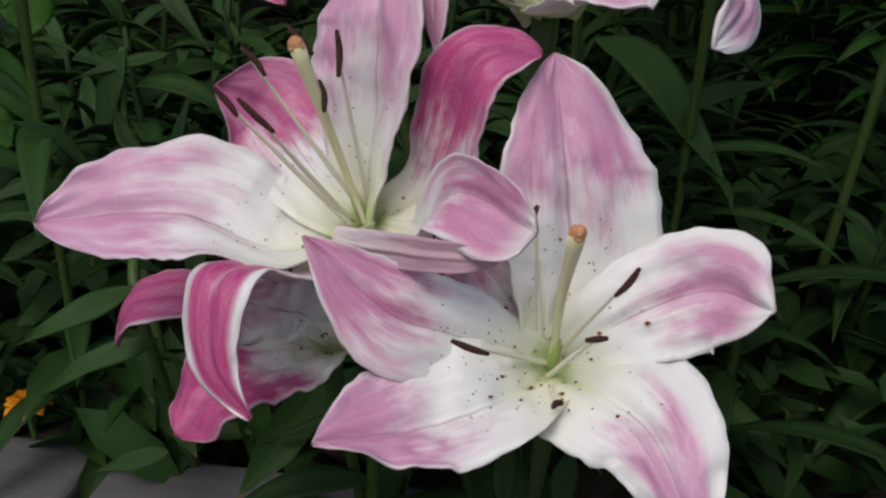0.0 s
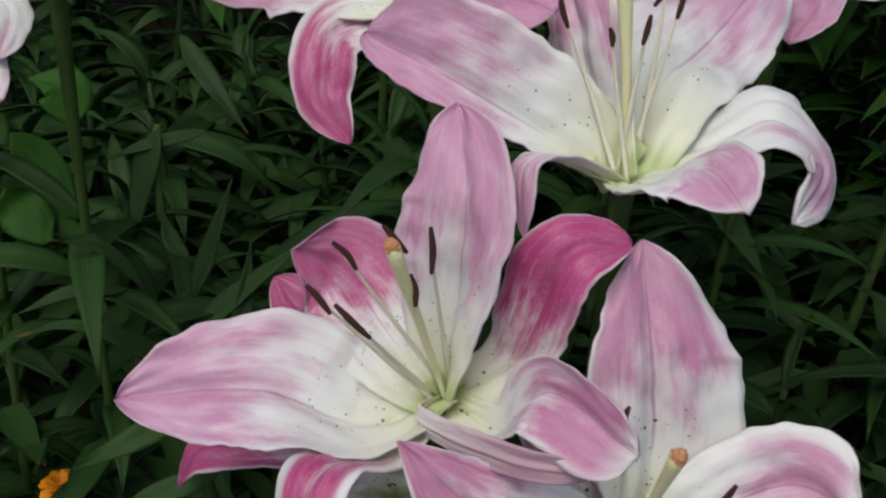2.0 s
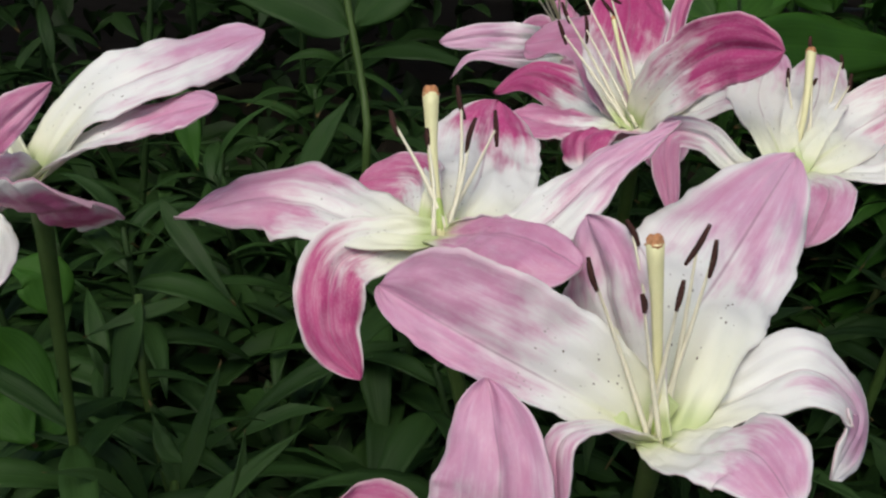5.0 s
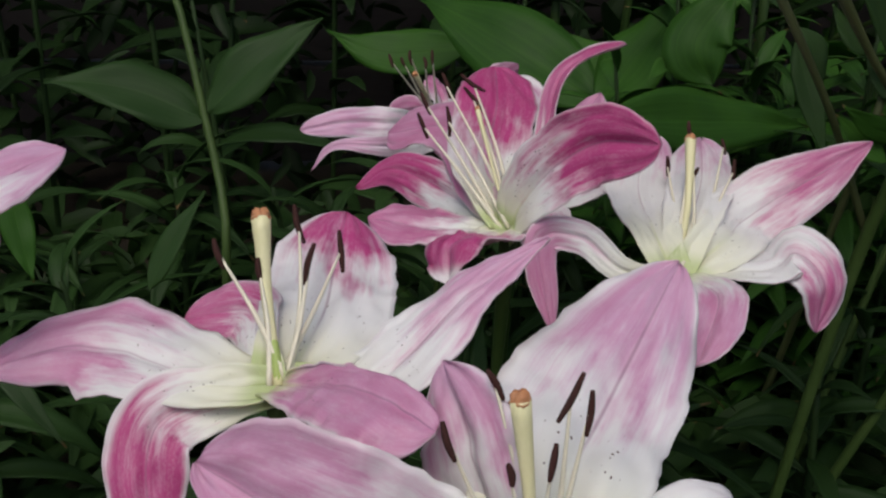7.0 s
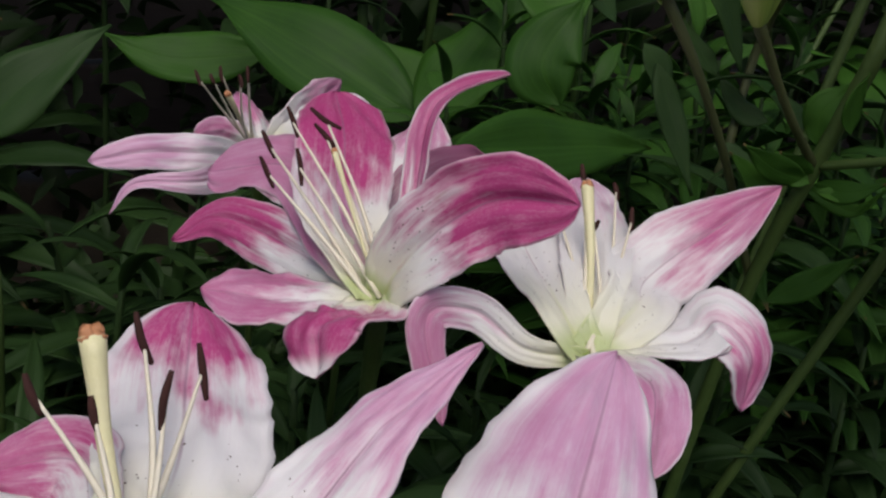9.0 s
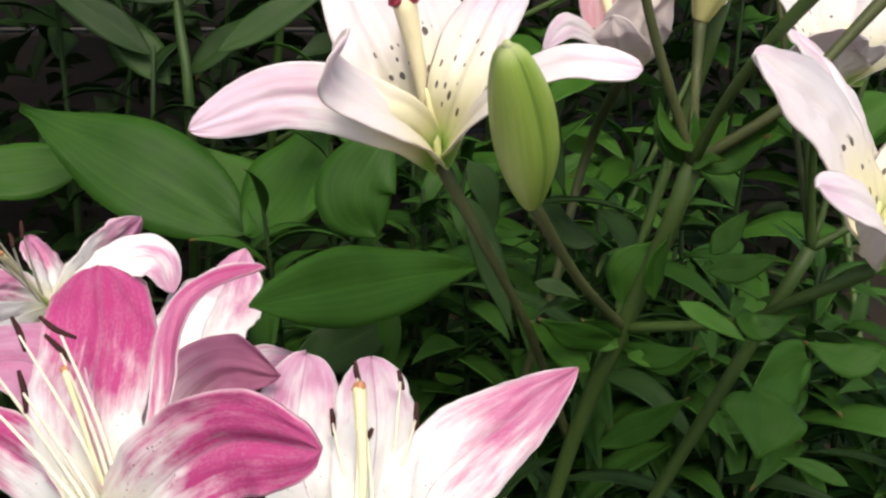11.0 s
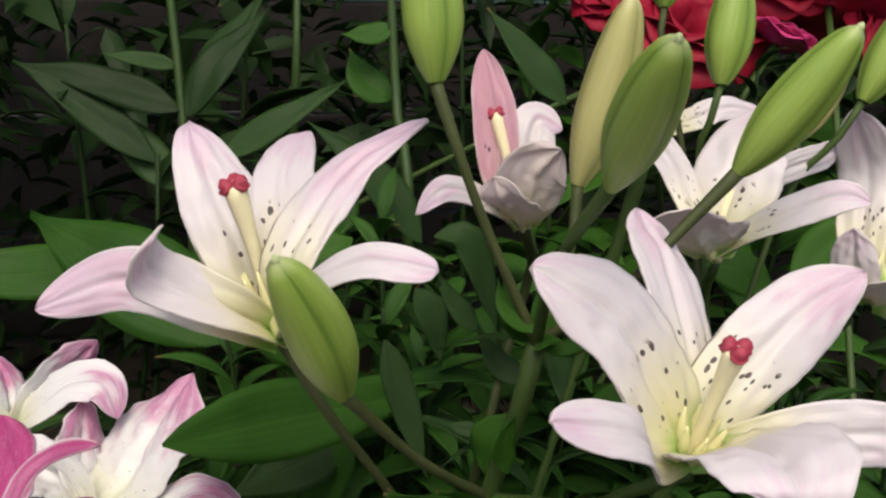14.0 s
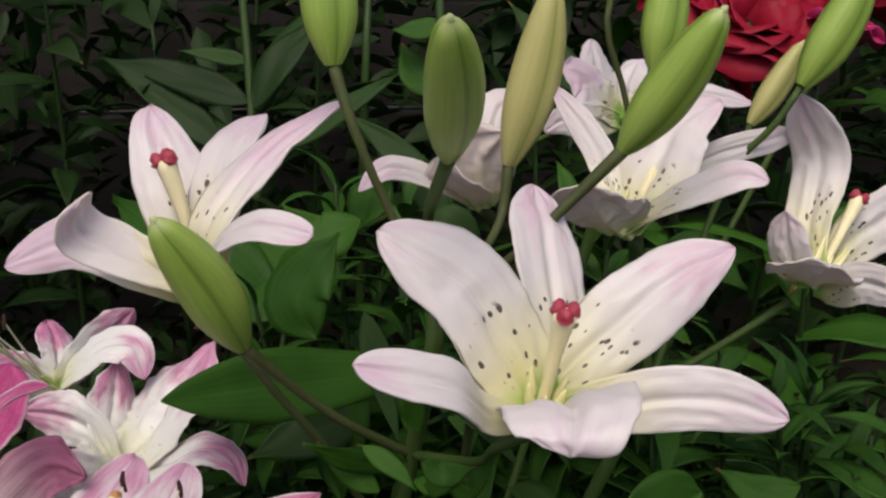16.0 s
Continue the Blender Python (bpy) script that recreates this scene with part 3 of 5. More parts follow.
LILY_B.append(([(-16, -22, 2), (-36, -33, 0), (-62, -50, 6)], (-33, 55, 77), 2, 42, 0, (0.57, 1, 0.45, 0.1), 1, -0.44, (0.43, 0.1, 0.24, 0.13, 0.54, 0.82, 1.17)))
LILY_B.append(([(-28, -10, 16), (-47, -16, 26), (-70, -13, 46)], (37, 66, 66), 2, 32, 0, (0.57, 1, 0.6, 0.1), 1, -0.62, (-0.08, -0.02, -0.02, -0.03, 0.6, 1.05, 0.99)))
LILY_B.append(([(-10, 11, 13), (-20, 20, 23), (-35, 30, 33)], (74, 51, 44), 2, 24, 0, (0.57, 1, 0.6, 0.1), 1, 0))
LILY_B_STYLE = (2, -25, 55)
LILY_B_ANTHERS = [((-29, -29, 25), (-19, -30, 22)), ((19, -22, 45), (13, -25, 38)), ((-7, 1, 52), (-8, -1, 47)), ((13, -20, 23), (7, -20, 22)), ((2, -25, 5), (-1, -26, 4))]
LILY_B_AT = (0.0310, 0.2847, 0.1842)
LILY_C = []
LILY_C.append(([(-22, 6, 15), (-67, 5, 14), (-79, 7, -6)], (2, 95, 33), 2, 23, 0, (0.35, 1, 1, 0.02), 1, 0.06, (-0.1, -0.12, 0, 0.07, 0.55, 0.97, 0.97)))
LILY_C.append(([(-13, -21, 4), (-30, -40, 7), (-42, -49, -5)], (-71, 70, 4), 2, 43, 0, (0.45, 1, 1.05, 0.02), 1, 0.12, (0.08, -0.09, 0.07, 0.03, 0.56, 0.97, 1.01)))
LILY_C.append(([(-8, -1, 14), (-19, -6, 19), (-30, -10, 25)], (54, -27, 80), 2, 52, 0, (0.8, 1, 0.4, 0.02), 1, 0))
LILY_C.append(([(-29, 56, 21), (-42, 59, 39), (-54, 65, 50)], (66, 65, 38), 2, 39, 0, (0.3, 1, 0.9, 0.02), 1, 0))
LILY_C_AT = (-0.0406, 0.3348, 0.1596)
LILY_D = []
LILY_D.append(([(-24, 4, 12), (-61, 10, 30), (-86, 28, 36)], (50, 55, 67), 2, 42, 0, (0.52, 1, 0.4, 0.05), 1, 0.18, (-0.15, -0.53, 0.23, 0.54, 0.56, 0.5, 1.13)))
LILY_D.append(([(13, 28, 25), (32, 62, 28), (69, 113, 53)], (86, -44, -26), 2, 57, 0, (0.57, 1, 0.28, 0.2), 1, 0.01, (0, -0.23, -0.18, -0.07, 0.43, 1.15, 0.79)))
LILY_D.append(([(30, 11, 11), (47, 11, 20), (64, 10, 5), (53, -8, -7)], (-10, -92, -38), 2, 30, 0, (0.67, 0.9, 0.25, 0.3), 1, 0.04, (0.01, 0.18, -0.03, 0.09, 0.56, 0.97, 1.02)))
LILY_D.append(([(7, -14, 5), (19, -29, 17), (26, -48, 13)], (-29, -56, -78), 2, 32, 0, (0.57, 0.95, 0.35, 0.15), 1, -0.15, (-0.51, 0.51, -0.16, 0.26, 0.54, 0.91, 1.09)))
LILY_D.append(([(-17, -8, 10), (-33, -20, 12), (-32, -31, -7)], (-72, 60, -34), 2, 13, 0, (0.57, 1, 0.35, 0.1), 1, -0.32, (-0.01, 0.06, -0.01, -0, 0.52, 0.99, 1)))
LILY_D.append(([(-9, 19, 22), (-16, 29, 43), (-21, 42, 56)], (60, -55, 57), 2, 35, 0, (0.67, 1, 0.3, 0.1), 1, 0))
LILY_D_STYLE = (-6, 11, 61)
LILY_D_ANTHERS = [((11, 17, 65), (4, 12, 54)), ((13, 15, 61), (11, 10, 51)), ((2, 4, 53), (0, 0, 45)), ((-25, 11, 56), (-22, 7, 47)), ((-10, 2, 49), (-9, 0, 44)), ((-12, 25, 62), (-8, 22, 55))]
LILY_D_AT = (0.0258, 0.3533, 0.2750)
LILY_E = []
LILY_E.append(([(-17, 4, -1), (-60, 27, 1), (-95, 15, -3)], (5, 91, 41), 2, 39, 0, (0.5, 1, 0.45, 0.03), 1, -0.75, (0.08, -0.28, -0.21, -0.19, 0.59, 0.95, 1.11)))
LILY_E.append(([(-17, 0, -3), (-35, -5, -9), (-37, -17, -28), (-26, -25, -43)], (-98, -8, -20), 3, 27, 0, (0.4, 1, 0.95, 0.12), 1, -0.2, (0.08, -0.01, 0, -0.02, 0.52, 0.96, 0.95)))
LILY_E.append(([(13, 30, 7), (18, 56, 14), (23, 81, 24)], (94, -22, -26), 2, 43, 0, (0.72, 1, 0.95, 0.15), 1, 0.5, (-0.06, -0.04, -0.09, -0.05, 0.48, 0.97, 1.02)))
LILY_E.append(([(28, 1, -1), (57, 13, 22), (83, 20, 38)], (46, -86, -23), 2, 29, 0, (0.57, 1, 0.35, 0.05), 1, -0.61, (-0.03, 0.04, -0.03, -0.01, 0.44, 0.95, 0.98)))
LILY_E.append(([(14, -18, 10), (28, -37, 16), (40, -52, 15)], (-5, -98, -19), 2, 33, 0, (0.1, 1, 0.5, 0.03), 1, 1.1, (0, 0, 0.05, 0.05, 0.6, 0.35, 1)))
LILY_E.append(([(-6, 16, 5), (-10, 35, 8), (-31, 41, 3)], (39, 40, 83), 2, 21, 0, (0.57, 1, 0.85, 0.05), 1, 0.1, (0.15, 0.02, 0, -0.08, 0.56, 1, 1.01)))
LILY_E_STYLE = (-5, 30, 42)
LILY_E_ANTHERS = [((-19, 25, 37), (-16, 21, 29)), ((5, 41, 42), (8, 36, 31)), ((11, 23, 36), (8, 17, 25)), ((19, 39, 34), (20, 33, 22)), ((-6, 22, 32), (-5, 19, 25))]
LILY_E_AT = (-0.0398, 0.4229, 0.3090)
LILY_F = []
LILY_F.append(([(17, 0, 12), (47, 3, 24), (64, 1, 30)], (25, -92, -31), 2, 23, 0, (0.55, 1, 0.5, 0.05), 1, 0.86, (-0.13, 0.38, -0, 0.06, 0.59, 1.02, 0.99)))
LILY_F.append(([(15, 15, 20), (38, 21, 33), (74, 50, 42)], (56, -79, -24), 2, 34, 0, (0.65, 1, 0.3, 0.05), 1, 0))
LILY_F.append(([(-8, -12, 17), (-3, -19, 24), (13, -9, 38)], (86, 12, -49), 2, 17, 0, (0.25, 1, 0.7, 0.08), 1, -0.35, (-0.14, 0.01, -0, 0.03, 0.52, 1.08, 0.75)))
LILY_F.append(([(-5, -14, 5), (-11, -25, 6), (-21, -31, 4)], (21, -27, 94), 2, 25, 0, (0.4, 1, 0.4, 0.02), 1, 0))
LILY_F.append(([(6, -20, 0), (15, -37, 5), (37, -57, 16)], (93, 35, 7), 2, 39, 0, (0.12, 0.96, 0.85, 0.3), 1, 0.86, (-0.53, 0.11, -0.15, -0.15, 0.57, 1.03, 0.94)))
LILY_F.append(([(-18, 17, 11), (-37, 27, 18), (-60, 35, 23)], (28, 2, 96), 2, 27, 0, (0.55, 1, 0.5, 0.02), 1, 0))
LILY_F_AT = (-0.1810, 0.4336, 0.3210)
LILY_Q = []
LILY_Q.append(([(13, -8, 2), (23, -18, -3), (21, -29, -17)], (-94, -33, -2), 2, 17, 0, (0.85, 1, 0.2, 0.02), 1, 0))
LILY_Q.append(([(9, -18, -10), (16, -30, -19), (24, -38, -30)], (-77, -64, 4), 2, 19, 0, (0.85, 1, 0.2, 0.02), 1, 0))
LILY_Q.append(([(-5, -12, -2), (-14, -19, -6), (-22, -29, -15)], (-62, 2, 78), 2, 13, 0, (0.6, 1, 0.3, 0.02), 1, 0))
LILY_Q.append(([(-8, 13, 4), (-19, 28, 11), (-37, 42, 15)], (49, 70, -51), 2, 19, 0, (0.5, 1, 0.5, 0.02), 1, 0))
LILY_Q_AT = (-0.2195, 0.4467, 0.3002)
LILY_G = []
LILY_G.append(([(-4, 40, 16), (7, 84, 32), (12, 122, 42)], (99, -2, -16), 2, 40, 0, (0.45, 1, 1.05, 0), 1, 0.58, (-0.18, -0.03, -0.02, 0.05, 0.57, 0.99, 0.98)))
LILY_G.append(([(16, 21, 24), (24, 35, 53), (34, 38, 64), (50, 26, 74)], (48, -87, 14), 2, 12, 0.5, (0.35, 1, 0.9, 0.1), 1, 0.22, (-0.07, 0, 0.47, 0.51, 0.55, 0.99, 1)))
LILY_G.append(([(6, -13, 24), (24, -30, 47), (43, -52, 53)], (42, -35, -84), 2, 32, 0, (0.45, 1, 1.05, 0), 1, 0.63, (-0.21, 0.36, 0.08, 0.18, 0.44, 0.96, 1.03)))
LILY_G.append(([(-10, 33, -2), (-39, 87, -1), (-59, 99, -15)], (44, 45, 78), 2, 25, 0, (0.55, 1, 1, 0), 1, -0.32, (-0.08, -0.22, -0.09, -0.09, 0.56, 1, 0.95)))
LILY_G.append(([(-15, 2, 0), (-32, 10, -2), (-58, 23, -2)], (10, 55, 83), 2, 29, 0, (0.45, 1, 0.7, 0.03), 1, -0.51, (0.7, -0.47, 0.08, -0.34, 0.74, 1.03, 1.1)))
LILY_G.append(([(-12, -19, 3), (-27, -27, 5), (-31, -37, -7)], (-58, 77, -27), 2, 33, 0, (0.3, 0.9, 0.95, 0.03), 1, 0))
LILY_G.append(([(24, 48, 13), (42, 50, 28), (59, 36, 30)], (-30, 40, 87), 2, 28, 0, (0.2, 1, 1.2, 0.0), 2, 0))
LILY_G.append(([(-8, 34, 8), (-15, 86, 20), (-42, 119, 8)], (44, 45, 78), 2, 29, 0, (0.1, 1, 0.6, 0.0), 1.3, 0.93, (0.14, 0.12, 0.07, -0.06, 0.8, 0.91, 1.12)))
LILY_G_STYLE = (-11, 31, 44)
LILY_G_ANTHERS = [((-24, 51, 55), (-21, 46, 45)), ((-16, 49, 55), (-6, 43, 49)), ((-15, 46, 50), (-7, 40, 41)), ((-34, 45, 48), (-30, 41, 39)), ((-36, 37, 41), (-32, 32, 31)), ((-24, 33, 45), (-23, 28, 33))]
LILY_G_AT = (0.0534, 0.5552, 0.3053)
LILY_H = []
LILY_H.append(([(23, 12, 11), (42, 33, 14), (90, 34, 45)], (49, -74, -46), 2, 33, 0, (0.62, 1, 0.75, 0.1), 1, -0.42, (0.04, -0.06, 0.01, -0.01, 0.55, 1.02, 0.99)))
LILY_H.append(([(-5, 14, 12), (0, 58, 18), (17, 101, 29)], (97, -25, -1), 2, 30, 0, (0.77, 1, 0.35, 0.1), 1, 0.6))
LILY_H.append(([(10, 19, 15), (26, 53, 22), (38, 90, 30)], (93, -35, -7), 2, 28, 0, (0.82, 1, 0.3, 0.1), 1, 0.6))
LILY_H.append(([(36, -4, 5), (45, -5, 12), (53, -15, 4), (52, -17, -16)], (-30, -84, -46), 2, 29, 0, (0.67, 1, 0.75, 0.2), 1, -0.24, (-0.04, 0.13, -0.03, -0.01, 0.56, 0.99, 1.03)))
LILY_H.append(([(3, -19, 6), (2, -39, 8), (-14, -66, -2)], (-94, 34, -9), 2, 21, 0, (0.42, 1, 0.45, 0.02), 1, 0.5))
LILY_H.append(([(-20, 5, 2), (-35, 15, 12), (-51, 17, 9), (-47, 3, -23)], (1, 27, 96), 2, 14, 0, (0.47, 1, 0.6, 0.05), 1, 0.01, (-0.01, 0.01, 0, 0, 0.56, 1, 0.98)))
LILY_H_STYLE = (16, 45, 43)
LILY_H_ANTHERS = [((18, 55, 48), (19, 52, 41)), ((38, 49, 33), (37, 45, 24)), ((9, 51, 34), (9, 48, 26)), ((17, 35, 34), (14, 35, 29)), ((37, 63, 38), (38, 60, 32))]
LILY_H_AT = (0.1116, 0.5119, 0.3016)
LILY_I = []
LILY_I.append(([(11, 4, 14), (27, 7, 29), (46, 8, 45)], (59, 35, -73), 2, 28, 0, (0.67, 1, 0.6, 0.05), 1, 0))
LILY_I.append(([(15, -10, 17), (32, -15, 31), (48, -23, 32), (54, -32, 17)], (-11, -84, -54), 2, 26, 0, (0.8, 1, 0.4, 0.1), 1, 0))
LILY_I.append(([(-1, 11, 14), (-4, 20, 24), (-9, 30, 31)], (77, 56, -29), 2, 25, 0, (0.57, 1, 0.7, 0.05), 1, 0))
LILY_I.append(([(-40, -65, 26), (-68, -53, 23), (-94, -50, 18)], (2, 51, 86), 2, 19, 0, (0.62, 1, 0.28, 0.1), 1, 0.41, (-0.01, -0.05, 0, 0, 0.63, 0.98, 0.98)))
LILY_I.append(([(-43, -89, 20), (-75, -96, 22), (-88, -106, 11)], (-38, 46, 80), 2, 18, 0, (0.62, 1, 0.28, 0.1), 1, -0.75, (0.08, -0.01, 0.02, -0.02, 0.5, 0.98, 0.98)))
LILY_I.append(([(-12, -3, 11), (-25, -8, 18), (-41, -15, 17)], (4, 32, 95), 2, 21, 0, (0.47, 1, 0.6, 0.05), 1, 0))
LILY_I_STYLE = (-26, -44, 50)
LILY_I_ANTHERS = [((-41, -35, 60), (-39, -39, 53)), ((-29, -38, 63), (-28, -41, 55)), ((-16, -41, 64), (-16, -44, 56)), ((-22, -51, 62), (-21, -54, 56)), ((-34, -38, 59), (-32, -40, 54))]
LILY_I_AT = (0.0603, 0.8128, 0.2718)
LILY_P = []
LILY_P.append(([(19, 7, 16), (36, 23, 37), (56, 40, 58)], (61, -79, -1), 2, 60, 0, (0.67, 1, 0.55, 0.1), 1, -0.38, (-0.08, -0.11, -0.09, -0.03, 0.5, 0.97, 1.01)))
LILY_P.append(([(28, -16, 10), (49, -23, 23), (64, -28, 19), (71, -34, 5)], (-15, -85, -50), 2, 27, 0, (0.67, 1, 0.6, 0.1), 1, -0.29, (-0.16, 0, -0.09, 0, 0.53, 0.97, 0.99)))
LILY_P.append(([(-12, 9, 21), (-31, 20, 27), (-53, 23, 29)], (37, 10, 93), 2, 31, 0, (0.67, 1, 0.45, 0.1), 1, -0.31, (-0.01, 0.07, -0.04, -0.02, 0.56, 0.98, 1.02)))
LILY_P.append(([(-5, 17, 16), (-3, 33, 31), (-1, 42, 48)], (74, 59, -32), 2, 35, 0, (0.67, 1, 0.6, 0.1), 1, -0.12, (0.03, 0.02, 0.01, 0, 0.54, 0.99, 1)))
LILY_P.append(([(5, -27, 3), (4, -49, 0), (-1, -62, -11)], (-99, 15, -1), 2, 38, 0, (0.57, 1, 0.5, 0.05), 1, 0))
LILY_P.append(([(-14, -17, 6), (-32, -28, 13), (-47, -39, 4)], (4, -12, 99), 2, 37, 0, (0.57, 1, 0.5, 0.05), 1, 0))
LILY_P_STYLE = (-8, 33, 19)
LILY_P_ANTHERS = [((23, 31, 24), (20, 30, 16)), ((15, 27, 19), (12, 24, 9)), ((15, 47, 32), (15, 45, 24)), ((-19, 28, 9), (-14, 25, 6)), ((-3, 52, 29), (-1, 49, 22))]
LILY_P_AT = (0.0983, 0.7520, 0.2470)
LILY_J = []
LILY_J.append(([(-8, 17, 19), (-21, 43, 56), (-23, 58, 63)], (91, 38, -14), 2, 30, 0, (0.8, 1, 0.2, 0.1), 1, -0.33, (-0.29, 0.38, -0.2, -0.05, 0.52, 0.94, 1.04)))
LILY_J.append(([(3, 8, 32), (9, 38, 50), (23, 66, 57)], (89, -40, 20), 2, 23, 0, (0.8, 1, 0.15, 0.1), 1, -0.12, (0.14, 0.09, 0.06, -0.03, 0.53, 0.98, 0.97)))
LILY_J.append(([(1, -10, 30), (25, 8, 56), (52, 7, 73)], (43, -90, 0), 2, 24, 0, (0.6, 1, 0.25, 0.1), 1, -0.48, (0.08, -0.19, -0.08, -0.14, 0.54, 1.03, 0.95)))
LILY_J.append(([(2, -28, 26), (17, -43, 41), (36, -58, 42)], (9, -31, -95), 2, 13, 0, (0.9, 0.992, 0.1, 0.1), 1, 0.97, (-0.57, 0.47, -0.11, 0.17, 0.68, 0.96, 1)))
LILY_J.append(([(-21, -10, 17), (-48, 11, 21), (-78, 23, 8)], (-16, 6, 99), 2, 22, 0, (0.6, 0.992, 0.25, 0.1), 1, 0.26, (0.46, -0.07, -0.02, 0.02, 0.5, 0.99, 0.99)))
LILY_J.append(([(-15, -10, 14), (-43, -12, 32), (-41, -20, 45)], (40, 29, 87), 2, 22, 0, (0.9, 0.992, 0.15, 0.1), 1, 1.3, (0.36, -0.61, 0.06, -0.08, 0.75, 0.99, 0.94)))
LILY_J_STYLE = (-14, 4, 53)
LILY_J_ANTHERS = []
LILY_J_AT = (0.1639, 0.5872, 0.4090)
LILY_K = []
LILY_K.append(([(-12, 4, 22), (-24, 8, 42), (-50, 11, 59)], (68, 13, 72), 2, 32, 0, (0.97, 1, 0.1, 0.1), 1, 0.44, (0.46, 0.31, 0.08, -0.17, 0.39, 0.99, 1.05)))
LILY_K.append(([(9, 19, 19), (10, 41, 44), (12, 66, 57)], (96, 13, -24), 2, 28, 0, (0.8, 1, 0.25, 0.2), 1, -0.08, (0.13, -0.22, 0.04, -0.02, 0.61, 1.01, 0.99)))
LILY_K.append(([(10, 9, 10), (46, 16, 37), (68, 18, 47)], (51, -67, -54), 2, 28, 0, (0.75, 1, 0.3, 0.2), 1, 0.02, (0.02, -0.02, -0.17, -0.28, 0.51, 0.99, 1)))
LILY_K.append(([(21, -8, 6), (47, -17, 11), (71, -25, 6)], (-6, -30, -95), 2, 20, 0, (0.9, 0.992, 0.12, 0.1), 1, 0.38, (-0.03, 0.02, -0.02, -0, 0.5, 1, 0.99)))
LILY_K.append(([(-1, -18, 9), (-2, -39, 22), (-6, -55, 22), (-7, -57, 17)], (-98, 7, -18), 2, 38, 0.15, (0.98, 0.992, 0.05, 0.1), 1, 1))
LILY_K.append(([(-19, -12, 7), (-33, -25, 24), (-61, -32, 35)], (22, 43, 87), 2, 16, 0, (0.9, 0.992, 0.12, 0.1), 1, 0.58, (0.36, -0.15, 0.11, -0.09, 0.6, 0.99, 1.02)))
LILY_K_STYLE = (3, -12, 39)
LILY_K_ANTHERS = []
LILY_K_AT = (0.2679, 0.4931, 0.4005)
LILY_L = []
LILY_L.append(([(-8, 9, 20), (-10, 16, 46), (-13, 25, 72)], (96, -25, 16), 2, 19, 0.5, (0.2, 1, 0.95, 0.02), 1, 0))
LILY_L.append(([(-20, -11, 15), (-43, -23, 25), (-57, -29, 17)], (-23, 58, 78), 2, 13, 0, (0.8, 1, 0.2, 0.1), 1, -0.02, (0.04, 0.12, 0.01, -0.01, 0.52, 0.99, 0.99)))
LILY_L.append(([(-1, -7, 12), (-2, -13, 26), (7, -17, 38)], (-94, 12, 32), 2, 31, 0, (0.8, 1, 0.2, 0.1), 1, 0))
LILY_L.append(([(7, 16, 21), (15, 28, 40), (27, 26, 36)], (68, -48, -56), 2, 23, 0, (0.9, 1, 0.1, 0.1), 1, 0))
LILY_L.append(([(-8, -11, 9), (-19, -21, 19), (-23, -22, 29)], (-72, 68, -17), 2, 25, 0, (0.8, 1, 0.2, 0.1), 1, 0))
LILY_L_STYLE = (-9, 16, 46)
LILY_L_ANTHERS = []
LILY_L_AT = (0.2803, 0.6557, 0.4216)
LILY_M = []
LILY_M.append(([(-2, 18, 19), (-6, 26, 31), (-20, 37, 51)], (95, -12, 28), 2, 12, 0, (0.9, 1, 0.1, 0.1), 1, 0.01, (0.01, -0.01, 0, -0.01, 0.56, 1, 0.98)))
LILY_M.append(([(17, 17, 18), (30, 27, 36), (46, 25, 46)], (49, -87, 2), 2, 34, 0, (0.9, 1, 0.1, 0.1), 1, -0.02, (0.13, -0.15, 0, -0.05, 0.51, 1, 1.02)))
LILY_M.append(([(13, -9, 14), (32, -23, 28), (43, -28, 27)], (12, -36, -92), 2, 15, 0, (0.9, 1, 0.1, 0.1), 1, 0.16, (-0.44, 0.53, -0.13, 0.1, 0.64, 0.96, 0.97)))
LILY_M.append(([(39, 28, 20), (76, 42, 26), (96, 60, 24)], (23, -34, -91), 2, 12, 0, (0.9, 1, 0.1, 0.1), 1, 0.04, (0.14, -0.13, 0.05, -0.02, 0.62, 0.98, 0.98)))
LILY_M.append(([(-8, -6, 8), (-15, -12, 16), (-12, -20, 22)], (-95, 30, 3), 2, 36, 0, (0.9, 1, 0.1, 0.1), 1, 0))
LILY_M_STYLE = (29, 35, 29)
LILY_M_ANTHERS = []
LILY_M_AT = (0.3188, 0.5714, 0.4335)
LILY_N = []
LILY_N.append(([(4, 17, 21), (13, 30, 46), (-3, 26, 75)], (67, -73, 16), 2, 25, 0, (0.9, 1, 0.15, 0.1), 1, 0.09, (0.07, 0.19, 0.01, -0.02, 0.62, 0.98, 0.98)))
LILY_N.append(([(4, -11, 2), (10, -20, 8), (24, -34, 6)], (14, -2, -99), 2, 18, 0, (0.9, 1, 0.1, 0.1), 1, 0))
LILY_N.append(([(20, 12, 14), (42, 21, 22), (71, 31, 35)], (45, -27, -85), 2, 25, 0, (0.9, 1, 0.1, 0.1), 1, 0))
LILY_N.append(([(-9, -1, 7), (-14, -2, 19), (-17, -2, 33)], (50, -85, 15), 2, 20, 0, (0.9, 1, 0.1, 0.1), 1, 0))
LILY_N.append(([(-10, -17, 8), (-17, -29, 15), (-18, -42, 24)], (-92, 38, 10), 2, 36, 0, (0.9, 1, 0.1, 0.1), 1, 0))
LILY_N_STYLE = (22, 12, 33)
LILY_N_ANTHERS = []
LILY_N_AT = (0.4079, 0.5856, 0.4042)
LILY_O = []
LILY_O.append(([(-6, 5, 11), (-10, 10, 25), (-12, 15, 37)], (86, 51, 1), 2, 20, 0, (0.9, 1, 0.1, 0.1), 1, 0))
